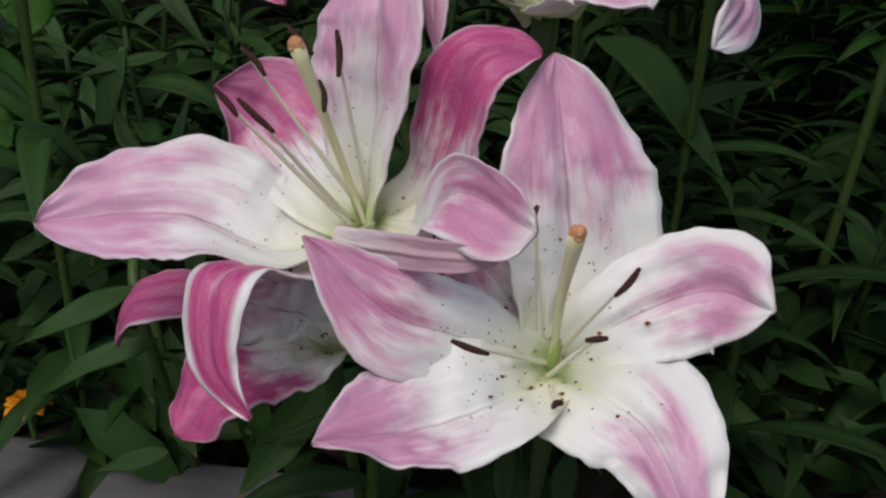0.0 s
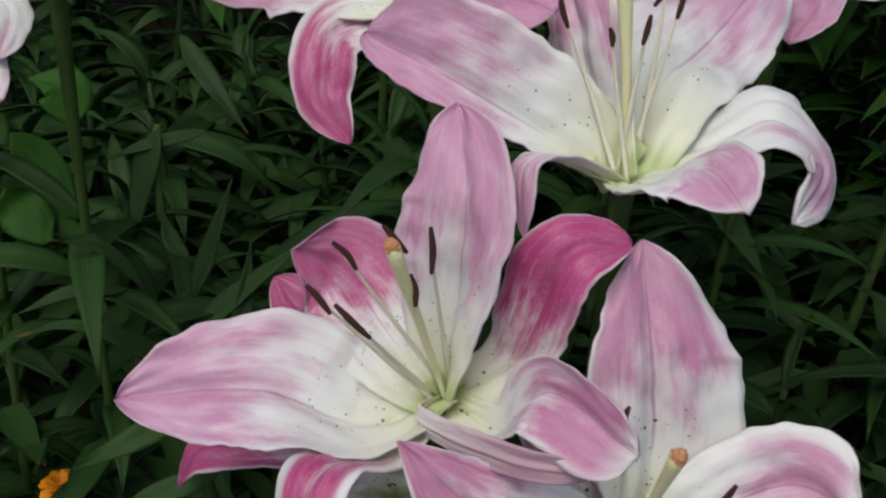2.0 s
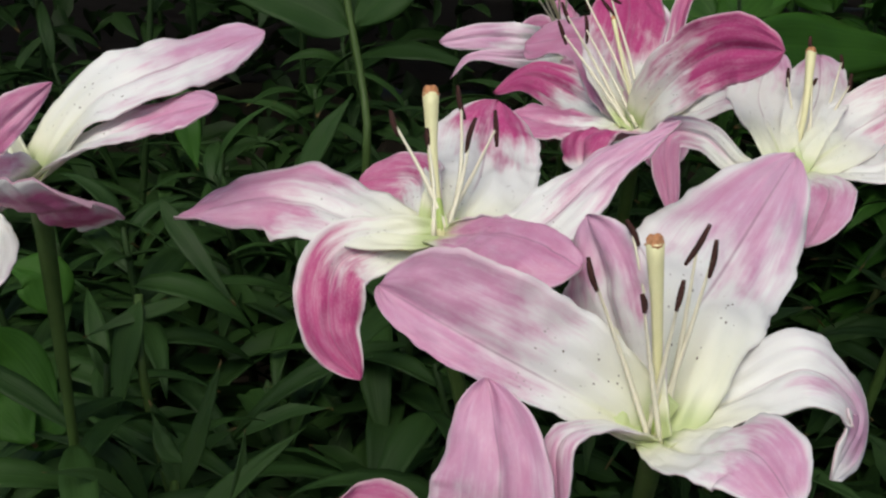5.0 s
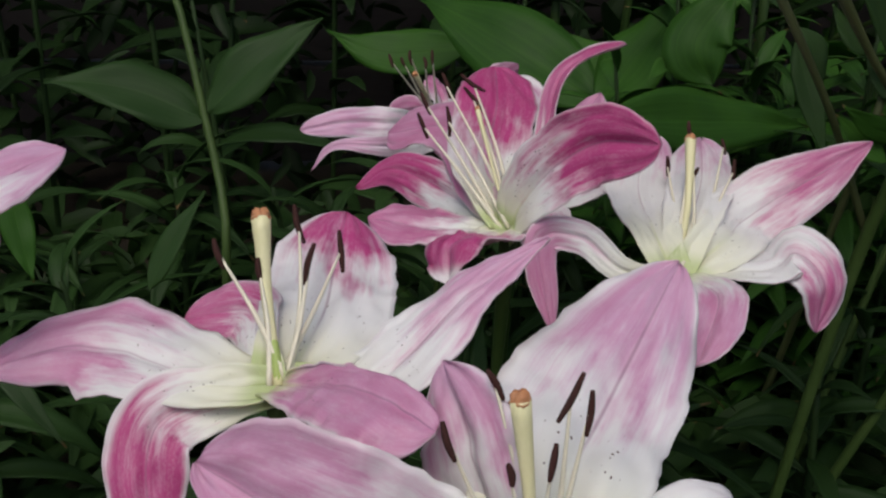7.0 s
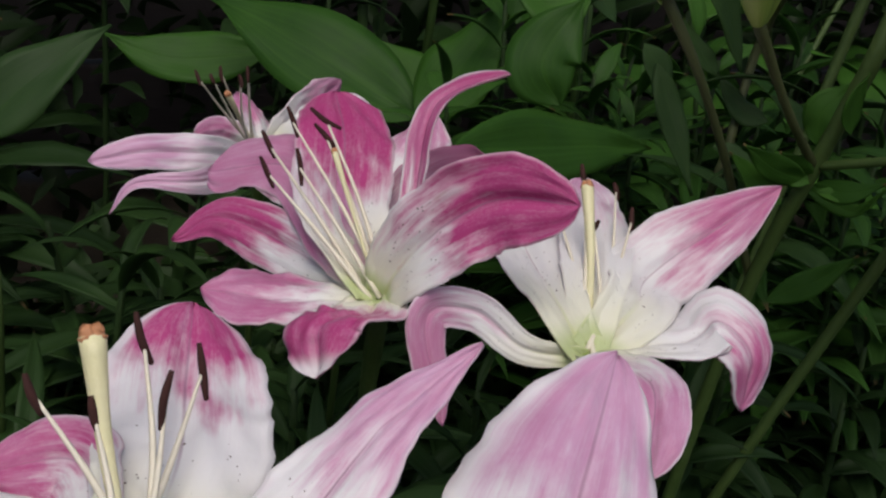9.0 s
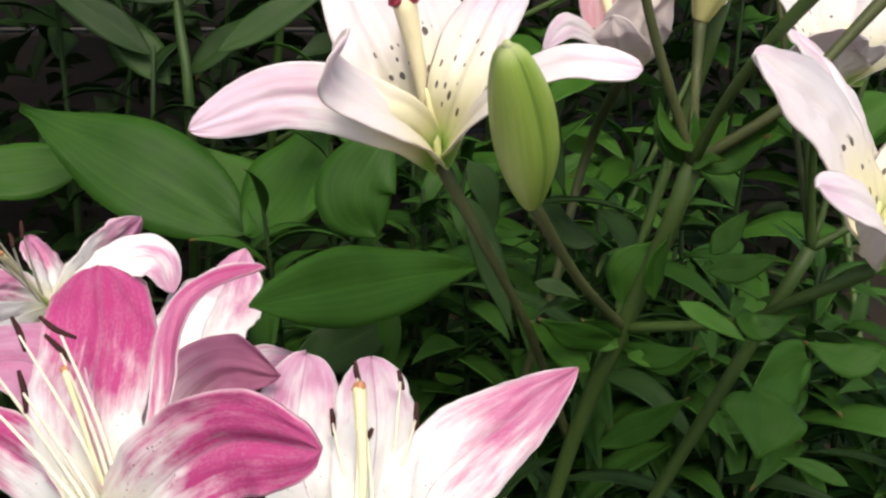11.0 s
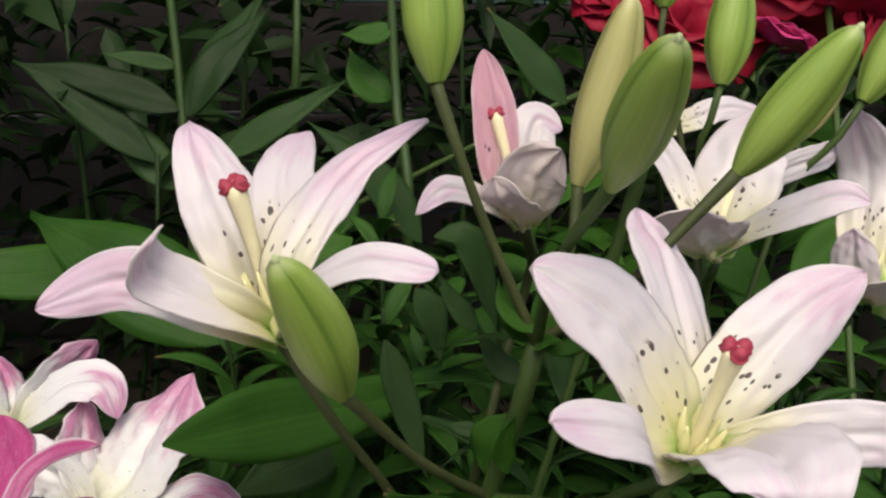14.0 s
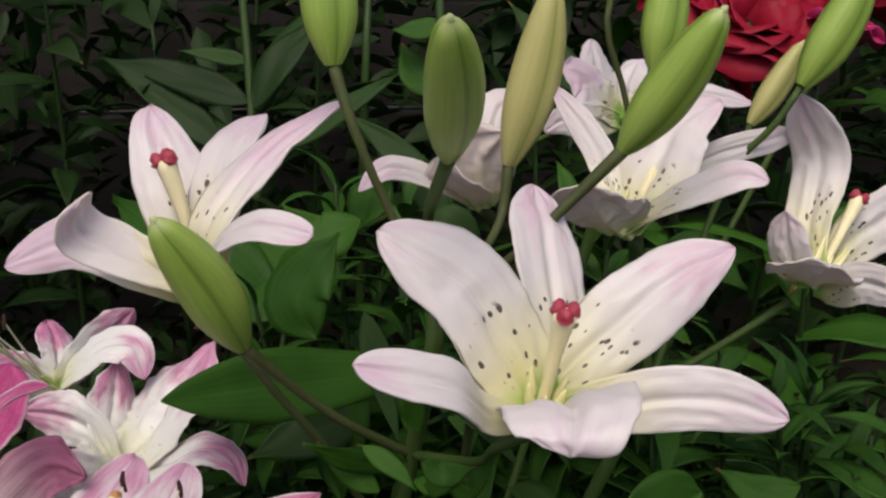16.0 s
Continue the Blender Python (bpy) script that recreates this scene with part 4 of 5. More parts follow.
LILY_O.append(([(-12, -5, 11), (-21, -5, 21), (-32, -7, 27)], (40, 73, 55), 2, 26, 0, (0.6, 1, 0.25, 0.1), 1, 0))
LILY_O.append(([(-18, -17, 4), (-34, -24, 6), (-44, -29, 2)], (-18, 21, 96), 2, 16, 0, (0.9, 1, 0.1, 0.1), 1, 0))
LILY_O.append(([(27, 8, 5), (48, 11, 10), (72, 11, 5)], (5, -63, -78), 2, 13, 0, (0.9, 1, 0.1, 0.1), 1, 0))
LILY_O.append(([(11, 24, 13), (17, 31, 21), (24, 36, 24)], (65, -75, 11), 2, 21, 0, (0.9, 1, 0.1, 0.1), 1, 0))
LILY_O_AT = (0.3535, 0.6861, 0.4534)
BUDS = [
    ('green', (176, 544, 407), (151, 523, 460), 19.5),
    ('green', (210, 570, 499), (205, 577, 547), 19.5),
    ('cream', (283, 612, 452), (298, 610, 524), 20.5),
    ('green', (239, 502, 482), (232, 464, 527), 17.2),
    ('green', (307, 544, 473), (331, 525, 523), 18.5),
    ('green', (343, 616, 489), (350, 624, 533), 18.5),
    ('green', (401, 603, 484), (426, 604, 531), 18.5),
    ('cream', (393, 629, 463), (415, 632, 498), 12.0),
    ('green', (334, 650, 515), (336, 657, 539), 14.0),
]
STEMS = []
STEMS.append(('g', [(246, 558, 412), (244, 566, 378), (239, 575, 344), (231, 596, 257), (210, 620, 0)], 3.4))
STEMS.append(('d', [(239, 575, 344), (207, 558, 372), (176, 544, 407)], 1.9))
STEMS.append(('d', [(246, 558, 412), (227, 561, 452), (216, 563, 479), (210, 570, 499)], 1.8))
STEMS.append(('d', [(246, 558, 412), (276, 600, 428), (283, 612, 452)], 2))
STEMS.append(('g', [(246, 558, 412), (240, 540, 436), (236, 520, 459), (239, 502, 482)], 2.0))
STEMS.append(('d', [(246, 558, 412), (267, 543, 434), (286, 544, 452), (307, 544, 473)], 2.1))
STEMS.append(('d', [(238, 596, 280), (207, 588, 340), (181, 581, 380), (164, 587, 409)], 1.9))
STEMS.append(('g', [(239, 575, 344), (257, 536, 361), (258, 509, 381), (268, 494, 395)], 2))
STEMS.append(('g', [(326, 579, 428), (332, 591, 407), (343, 593, 360)], 1.8))
STEMS.append(('g', [(398, 585, 398), (377, 584, 385), (357, 588, 370), (343, 593, 360)], 1.8))
STEMS.append(('g', [(343, 593, 360), (295, 626, 200), (235, 660, 0)], 3.2))
STEMS.append(('d', [(283, 660, 419), (320, 732, 374), (307, 725, 338), (291, 713, 285), (270, 780, 0)], 2.6))
STEMS.append(('g', [(343, 616, 489), (339, 613, 477), (338, 616, 453), (343, 593, 360)], 1.5))
STEMS.append(('g', [(401, 603, 484), (392, 604, 468), (375, 609, 441), (343, 593, 360)], 1.5))
STEMS.append(('g', [(393, 629, 463), (386, 619, 455), (375, 609, 441)], 1.2))
STEMS.append(('d', [(334, 650, 515), (332, 645, 499), (343, 639, 459), (343, 593, 360)], 1.4))
PLANT_STEMS = []
PLANT_STEMS.append(('behind', [(-121, 834, 383), (-107, 821, 355), (-91, 792, 290), (-81, 772, 245), (-79, 755, 203), (-90, 800, 0)]))
PLANT_STEMS.append(('broad', [(198, 933, 259), (187, 918, 209), (140, 860, 0)]))
PLANT_STEMS.append(('tall', [(172, 1110, 500), (176, 1087, 434), (178, 1068, 381), (180, 1041, 304), (190, 1070, 0)]))
PLANT_STEMS.append(('tall', [(284, 1175, 498), (275, 1137, 380), (270, 1200, 0)]))
PLANT_STEMS.append(('tall', [(319, 1015, 510), (318, 981, 410), (315, 933, 332), (310, 950, 0)]))
PLANT_STEMS.append(('near', [(-156, 495, 146), (-146, 458, 116), (-130, 460, 0)]))
PLANT_STEMS.append(('near', [(-185, 569, 205), (-179, 546, 159), (-160, 560, 0)]))
PLANT_STEMS.append(('edge', [(-137, 424, 165), (-127, 391, 140), (-130, 470, 0)]))
LEAF_ROWS_A = [
    ('L', 'behind', [(-90, 791, 287), (-134, 794, 306), (-183, 791, 311)], (17, 74, 66), 40),
    ('L', 'behind', [(-89, 792, 292), (-58, 795, 322), (-19, 806, 348)], (56, -63, -54), 36),
    ('L', 'behind', [(-117, 700, 217), (-105, 708, 241), (-86, 717, 268)], (78, -56, -29), 15),
    ('B', 'behind', [(229, 802, 263), (259, 804, 276), (297, 799, 277)], (12, -66, -74), 24),
    ('B', 'behind', [(-192, 731, 267), (-189, 722, 247), (-180, 709, 218)], (-95, -29, -10), 18),
    ('B', 'broad', [(195, 936, 262), (125, 995, 298), (66, 1058, 322)], (66, 37, 65), 72),
    ('B', 'broad', [(188, 917, 266), (219, 917, 305), (245, 921, 346)], (54, -77, -34), 56),
]
LEAF_ROWS_B = [
    ('B', 'broad', [(131, 700, 313), (196, 732, 304), (288, 778, 288)], (-1, -66, -75), 40),
    ('B', 'broad', [(210, 951, 260), (198, 977, 281), (177, 1007, 302)], (86, 15, 48), 45),
    ('L', 'broad', [(169, 1060, 335), (146, 1083, 364), (112, 1112, 395)], (80, 22, 56), 31),
    ('L', 'broad', [(183, 1057, 343), (209, 1054, 368), (241, 1049, 394)], (37, -75, -55), 22),
    ('B', 'broad', [(318, 583, 302), (313, 572, 296), (303, 560, 285)], (-88, 42, 24), 37),
    ('B', 'broad', [(250, 593, 330), (261, 573, 325), (268, 563, 338)], (-26, -38, -89), 7),
    ('B', 'broad', [(277, 632, 255), (293, 619, 271), (304, 608, 288)], (20, -70, -68), 14),
]
LEAF_ROWS_C = [
    ('L', 'broad', [(232, 695, 358), (237, 684, 337), (246, 665, 299)], (-98, 0, -22), 15),
    ('B', 'broad', [(437, 625, 285), (421, 630, 279), (401, 643, 287)], (30, 54, 78), 18),
    ('B', 'broad', [(379, 578, 246), (366, 588, 252), (351, 596, 256)], (54, 42, 73), 8),
    ('L', 'tall', [(157, 1065, 356), (109, 1092, 393), (60, 1117, 424)], (66, 38, 65), 28),
    ('L', 'tall', [(177, 1083, 424), (152, 1092, 428), (121, 1102, 431)], (28, 53, 80), 14),
    ('L', 'tall', [(183, 1069, 388), (206, 1077, 432), (244, 1083, 482)], (68, -65, -34), 31),
    ('L', 'tall', [(196, 1024, 365), (243, 1020, 395), (292, 1016, 425)], (35, -67, -65), 23),
]
LEAF_ROWS_D = [
    ('L', 'tall', [(306, 874, 344), (280, 896, 384), (241, 918, 415)], (79, 31, 53), 26),
    ('L', 'tall', [(383, 839, 438), (360, 853, 467), (339, 868, 492)], (81, 27, 52), 22),
    ('B', 'tall', [(321, 1003, 412), (302, 1013, 425), (293, 1023, 446)], (81, 29, 50), 28),
    ('B', 'tall', [(320, 999, 464), (303, 1002, 459), (283, 1008, 458)], (1, 61, 79), 18),
    ('B', 'tall', [(245, 555, 417), (235, 560, 424), (233, 564, 434)], (85, 32, 42), 7),
    ('B', 'tall', [(243, 554, 411), (248, 553, 415), (251, 547, 416)], (-3, -58, -81), 4),
    ('B', 'tall', [(240, 560, 362), (237, 559, 374), (240, 557, 387)], (100, 0, 1), 9),
]
LEAF_ROWS_E = [
    ('L', 'tall', [(268, 737, 393), (285, 732, 391), (296, 714, 349)], (-87, -24, -42), 18),
    ('L', 'tall', [(272, 777, 351), (280, 769, 337), (283, 760, 312)], (-96, -16, -22), 18),
    ('B', 'tall', [(112, 1073, 274), (40, 1091, 266), (-10, 1111, 281)], (22, 56, 80), 45),
    ('B', 'tall', [(515, 718, 392), (488, 721, 376), (469, 717, 348)], (-50, 70, 51), 28),
    ('B', 'tall', [(369, 655, 401), (386, 649, 397), (405, 638, 383)], (-55, -43, -72), 22),
    ('B', 'broad', [(239, 787, 378), (214, 789, 368), (195, 798, 386)], (28, 59, 76), 31),
    ('B', 'broad', [(211, 752, 321), (202, 761, 344), (225, 768, 377)], (86, -51, -7), 42),
]
LEAF_ROWS_F = [
    ('B', 'broad', [(214, 515, 382), (224, 507, 377), (230, 499, 373)], (-73, -41, -55), 7),
    ('B', 'broad', [(233, 510, 377), (241, 508, 373), (250, 503, 378)], (-22, -56, -80), 9),
    ('B', 'lily', [(245, 560, 411), (239, 566, 419), (238, 571, 430)], (94, 4, 33), 8),
    ('B', 'lily', [(246, 558, 412), (257, 551, 416), (265, 544, 425)], (4, -66, -75), 12),
    ('B', 'lily', [(246, 558, 414), (246, 559, 422), (246, 561, 430)], (99, -12, 0), 5),
    ('B', 'lily', [(249, 557, 415), (253, 556, 422), (256, 555, 429)], (49, -78, -39), 6),
    ('B', 'lily', [(226, 574, 329), (214, 577, 338), (202, 581, 349)], (65, 27, 71), 11),
]
LEAF_ROWS_G = [
    ('B', 'lily', [(239, 570, 335), (248, 561, 337), (257, 553, 344)], (-20, -62, -75), 8),
    ('B', 'lily', [(236, 572, 338), (229, 577, 341), (223, 581, 346)], (68, 32, 66), 9),
    ('B', 'lily', [(239, 576, 353), (238, 576, 367), (248, 571, 380)], (53, -78, -34), 15),
    ('B', 'lily', [(282, 582, 361), (294, 577, 362), (307, 573, 366)], (-9, -63, -77), 11),
    ('B', 'lily', [(283, 584, 366), (289, 584, 373), (297, 583, 383)], (45, -78, -43), 10),
    ('L', 'lily', [(258, 673, 322), (269, 667, 320), (278, 661, 315)], (-52, -49, -70), 8),
    ('L', 'lily', [(289, 725, 345), (280, 734, 358), (273, 742, 371)], (88, 13, 45), 12),
]
LEAF_ROWS_H = [
    ('L', 'lily', [(313, 706, 325), (300, 714, 329), (289, 726, 347)], (77, 24, 59), 14),
    ('B', 'lily', [(240, 801, 268), (225, 794, 231), (225, 781, 195)], (-72, 69, -4), 38),
    ('L', 'near', [(-132, 444, 134), (-180, 427, 166), (-210, 425, 160)], (-1, 83, 56), 9),
    ('L', 'near', [(-151, 489, 134), (-158, 500, 156), (-169, 512, 180)], (89, 44, 13), 10),
    ('L', 'near', [(-154, 493, 141), (-147, 502, 161), (-136, 520, 198)], (90, -42, -10), 10),
    ('L', 'near', [(-150, 468, 137), (-125, 478, 159), (-94, 489, 183)], (63, -61, -48), 11),
    ('L', 'near', [(-163, 475, 150), (-178, 477, 175), (-211, 476, 185)], (46, 67, 59), 9),
]
LEAF_ROWS_I = [
    ('L', 'near', [(-125, 458, 117), (-123, 474, 150), (-121, 489, 181)], (95, 26, -19), 11),
    ('L', 'near', [(-169, 452, 171), (-190, 442, 174), (-214, 433, 165)], (-36, 67, 65), 7),
    ('L', 'near', [(-176, 590, 248), (-155, 569, 229), (-134, 553, 209)], (-78, -52, -35), 12),
    ('L', 'near', [(-159, 568, 204), (-188, 555, 199), (-208, 547, 192)], (-44, 63, 64), 8),
    ('L', 'near', [(-182, 559, 207), (-188, 549, 186), (-191, 534, 155)], (-94, 35, -2), 16),
    ('B', 'near', [(-209, 512, 224), (-215, 520, 240), (-231, 522, 242)], (63, 63, 46), 25),
    ('B', 'near', [(-199, 493, 185), (-212, 489, 177), (-233, 491, 179)], (-19, 70, 69), 18),
]
LEAF_ROWS_J = [
    ('L', 'edge', [(-153, 423, 190), (-166, 419, 207), (-183, 411, 214)], (30, 63, 72), 6),
    ('L', 'edge', [(-142, 455, 187), (-149, 457, 193), (-155, 463, 206)], (77, 57, 29), 8),
    ('L', 'edge', [(-127, 387, 155), (-147, 372, 149), (-168, 367, 138)], (-55, 58, 60), 11),
    ('L', 'edge', [(-108, 353, 151), (-132, 348, 143), (-150, 342, 131)], (-46, 61, 64), 9),
    ('L', 'edge', [(62, 554, 223), (91, 550, 210), (131, 518, 159)], (-70, -56, -44), 23),
    ('L', 'edge', [(109, 590, 176), (142, 596, 188), (172, 600, 193)], (30, -64, -71), 12),
    ('L', 'edge', [(-91, 303, 137), (-98, 302, 135), (-116, 299, 130)], (-29, 66, 70), 7),
]
LEAF_ROWS_K = [
    ('L', 'edge', [(21, 301, 147), (20, 298, 140), (20, 291, 125)], (-94, -31, 17), 8),
    ('L', 'edge', [(41, 301, 146), (39, 297, 138), (38, 291, 124)], (-93, -27, 23), 9),
]
LEAF_ROWS_L = [
    ('B', 'lily', [(238, 575, 338), (228, 572, 346), (217, 570, 352)], (30, -40, 86), 9),
    ('B', 'lily', [(236, 575, 338), (215, 570, 346), (196, 565, 357)], (40, -20, 90), 12),
    ('B', 'lily', [(241, 575, 336), (246, 560, 338), (254, 550, 345)], (-10, -55, -82), 10),
    ('B', 'lily', [(279, 580, 361), (291, 575, 363), (304, 570, 368)], (-10, -60, -78), 12),
    ('B', 'lily', [(244, 580, 350), (239, 580, 364), (248, 585, 373)], (90, -30, 10), 9),
    ('B', 'lily', [(283, 585, 366), (290, 585, 372), (302, 590, 381)], (60, -60, -40), 9),
    ('B', 'lily', [(245, 560, 412), (237, 560, 420), (233, 562, 430)], (90, -20, 20), 7),
    ('B', 'lily', [(248, 560, 411), (260, 555, 415), (269, 550, 423)], (-10, -60, -78), 9),
]
LEAF_ROWS_M = [
    ('B', 'broad', [(384, 620, 289), (360, 610, 290), (330, 600, 284)], (60, 50, 60), 30),
    ('L', 'broad', [(240, 800, 251), (203, 790, 242), (169, 780, 234)], (40, 60, 65), 35),
    ('L', 'broad', [(404, 640, 293), (424, 640, 283), (449, 630, 256)], (60, -50, 50), 12),
    ('B', 'near', [(-233, 500, 223), (-220, 500, 206), (-202, 490, 184)], (70, 50, 50), 21),
    ('B', 'near', [(-234, 490, 200), (-228, 490, 189), (-211, 480, 175)], (70, 50, 50), 25),
    ('D', 'tall', [(177, 1070, 393), (116, 1100, 412), (59, 1120, 423)], (40, 50, 70), 29),
    ('D', 'tall', [(180, 1050, 393), (200, 1060, 427), (244, 1080, 468)], (60, -60, -40), 31),
    ('B', 'tall', [(245, 900, 337), (257, 910, 357), (270, 930, 379)], (80, -40, 30), 36),
]
LEAF_ROWS = LEAF_ROWS_L + LEAF_ROWS_M + LEAF_ROWS_A + LEAF_ROWS_B + LEAF_ROWS_C + LEAF_ROWS_D + LEAF_ROWS_E + LEAF_ROWS_F + LEAF_ROWS_G + LEAF_ROWS_H + LEAF_ROWS_I + LEAF_ROWS_J + LEAF_ROWS_K

PINKS, CREAMS = (M_PINK, M_PINK_OUT), (M_CREAM, M_CREAM_OUT)
lily(LILY_A_AT, LILY_A, PINKS, "pink and white lily flower with one petal curled under", "pink lilies", LILY_A_STYLE, LILY_A_ANTHERS, seed=1, root=(-0.03, 0.38, 0), crumbs=8)
lily(LILY_B_AT, LILY_B, PINKS, "wide open pink and white lily flower dusted with pollen", "pink lilies", LILY_B_STYLE, LILY_B_ANTHERS, seed=2, root=(0.03, 0.36, 0), crumbs=34)
lily(LILY_C_AT, LILY_C, PINKS, "deep pink drooping lily flower below the others", "pink lilies", seed=3, root=(-0.03, 0.39, 0), crumbs=22)
lily(LILY_D_AT, LILY_D, PINKS, "pink and white lily flower with a curled side petal", "pink lilies", LILY_D_STYLE, LILY_D_ANTHERS, seed=4, root=(0.03, 0.43, 0), style_r=0.0019)
lily(LILY_E_AT, LILY_E, PINKS, "pink and white lily flower with a folded front petal", "pink lilies", LILY_E_STYLE, LILY_E_ANTHERS, seed=5, root=(0.015, 0.43, 0), style_r=0.0021)
lily(LILY_F_AT, LILY_F, PINKS, "pink and white lily flower with drooping outer petals", "pink lilies", seed=6, root=(-0.19, 0.48, 0))
lily(LILY_Q_AT, LILY_Q, PINKS, "pale pink and white lily flower hanging low", "pink lilies", seed=17, root=(-0.25, 0.50, 0))
lily(LILY_G_AT, LILY_G, PINKS, "deep magenta and white lily flower with dark anthers", "pink lilies", LILY_G_STYLE, LILY_G_ANTHERS, seed=7, root=(0.06, 0.63, 0), style_r=0.0008)
lily(LILY_H_AT, LILY_H, PINKS, "pale pink lily flower with streaked petals", "pink lilies", LILY_H_STYLE, LILY_H_ANTHERS, seed=8, root=(0.11, 0.56, 0))
lily(LILY_I_AT, LILY_I, PINKS, "small pink and white lily flower behind the others", "pink lilies", LILY_I_STYLE, LILY_I_ANTHERS, seed=9, root=(0.06, 0.86, 0), style_r=0.0012)
lily(LILY_P_AT, LILY_P, PINKS, "white lily flower with magenta petal tips", "pink lilies", LILY_P_STYLE, LILY_P_ANTHERS, seed=10, root=(0.10, 0.80, 0))
C_LABEL = "cream lily flower with dark specks and red stigma"
lily(LILY_J_AT, LILY_J, CREAMS, C_LABEL, "cream lilies", LILY_J_STYLE, (), M_STIGMA_RED, 0.0028, 11, 6, stub=0.026)
lily(LILY_K_AT, LILY_K, CREAMS, "wide open cream lily flower with dark specks", "cream lilies", LILY_K_STYLE, (), M_STIGMA_RED, 0.0025, 12, 6, stub=0.016)
lily(LILY_L_AT, LILY_L, CREAMS, "half open cream lily flower with a pink hooded petal", "cream lilies", LILY_L_STYLE, (), M_STIGMA_RED, 0.0023, 13, 6)
lily(LILY_M_AT, LILY_M, CREAMS, C_LABEL, "cream lilies", LILY_M_STYLE, (), M_STIGMA_RED, 0.0023, 14, 6)
lily(LILY_N_AT, LILY_N, CREAMS, C_LABEL, "cream lilies", LILY_N_STYLE, (), M_STIGMA_RED, 0.0023, 15, 6)
lily(LILY_O_AT, LILY_O, CREAMS, "cream lily flower with crumpled petal tips", "cream lilies", seed=16, root=(0.25, 0.69, 0))


# ---- buds and stems of the cream lily ----
def bud(kind, base, tip, width):
    """A closed bud of three keeled lobes, widest below its middle, with a blunt tip."""
    b, t = Vector(base) / 1000, Vector(tip) / 1000
    axis = t - b
    long = axis.length
    d = axis.normalized()
    side = d.orthogonal().normalized()
    up = d.cross(side)
    nu, nv = 22, 24
    rows = []
    for i in range(nu + 1):
        u = i / nu
        f = (0.3 + 0.7 * math.sin(math.pi * 0.5 * min(1, u / 0.42)) ** 0.9) if u < 0.42 else (1 - ((u - 0.42) / 0.58) ** 2.3 * 0.72)
        if u > 0.9:
            f *= math.sqrt(max(0.001, 1 - ((u - 0.9) / 0.1) ** 2))
        bow = 0.03 * long * math.sin(math.pi * u)
        row = []
        for j in range(nv):
            a = 2 * math.pi * j / nv
            groove = abs(math.sin(1.5 * a))
            r = width / 2000 * f * (0.86 + 0.2 * groove ** 0.7)
            row.append(axis * u + side * (r * math.cos(a) + bow) + up * r * math.sin(a))
        rows.append(row)
    mat = M_BUD if kind == "green" else M_BUD_CREAM
    words = "closed green lily bud on its stalk" if kind == "green" else "closed cream lily bud about to open"
    ob = thing("lily_bud", words, "bud", b, "lily buds")
    link("bud_body", grid_mesh("bud_body", rows, [mat], lambda i, j: (i / nu, j / nv), wrap=True), ob)
    tip_rows = [axis * 0.975, axis * 0.99, axis * 1.008]
    link("bud_tip", tube("bud_tip", tip_rows, (width / 13000, width / 14000, width / 24000), M_BUD_TIP, 8, 5), ob, "pale furry bud tip")
    return ob


for kind, base, tip, width in BUDS:
    bud(kind, base, tip, width)

plant = thing("lily_plant_stem", "branching green and brown lily stem with short stalks", "stem", (0.21, 0.62, 0))
for kind, points, radius in STEMS:
    r = radius / 1000
    pts = [Vector(p) / 1000 - Vector((0.21, 0.62, 0)) for p in points]
    link("branch", tube("branch", pts, (r * 1.05, r * 0.95, r * 0.9, r * 1.25), M_STEM if kind == "g" else M_STEM_DARK, 9, 18), plant)


# ---- leaves ----
def blade(kind, points, side, width):
    """A broad or narrow leaf along a curve, folded along its rib."""
    nu, nv = 16, 9
    base = Vector(points[0]) / 1000
    pos, tan = spline([Vector(p) / 1000 - base for p in points], nu)
    s0 = Vector(side).normalized()
    rows, back = [], []
    peak = 0.38 if kind == "B" else 0.33
    for i in range(nu):
        u = i / (nu - 1)
        s = (s0 - tan[i] * s0.dot(tan[i])).normalized()
        n = s.cross(tan[i])
        f = math.sin(math.pi * 0.5 * u / peak) ** 0.7 if u < peak else math.cos(math.pi * 0.5 * (u - peak) / (1 - peak)) ** 1.2
        half = max(width / 2000 * f, width / 2000 * 0.06)
        row, far = [], []
        for j in range(nv):
            v = 2 * j / (nv - 1) - 1
            lift = half * (0.22 * abs(v) - 0.12 * v * v) + width / 1000 * (0.04 * math.sin(u * 13 + 2 * v + base.x * 90) * v * v + 0.07 * noise.noise((u * 4 + base.x * 40, v * 1.5, base.z * 30)))
            p = pos[i] + s * half * v + n * lift
            row.append(p)
            far.append(p - n * 0.0006)
        rows.append(row[::-1])
        back.append(far[::-1])
    # D: leaf colour darkened to stand for shade
    mat = {"B": M_BROAD, "D": M_SHADELEAF, "L": M_LEAF}[kind]
    return base, grid_mesh("leaf", rows, [mat, mat], lambda i, j: (i / (nu - 1), j / (nv - 1)), (), back)


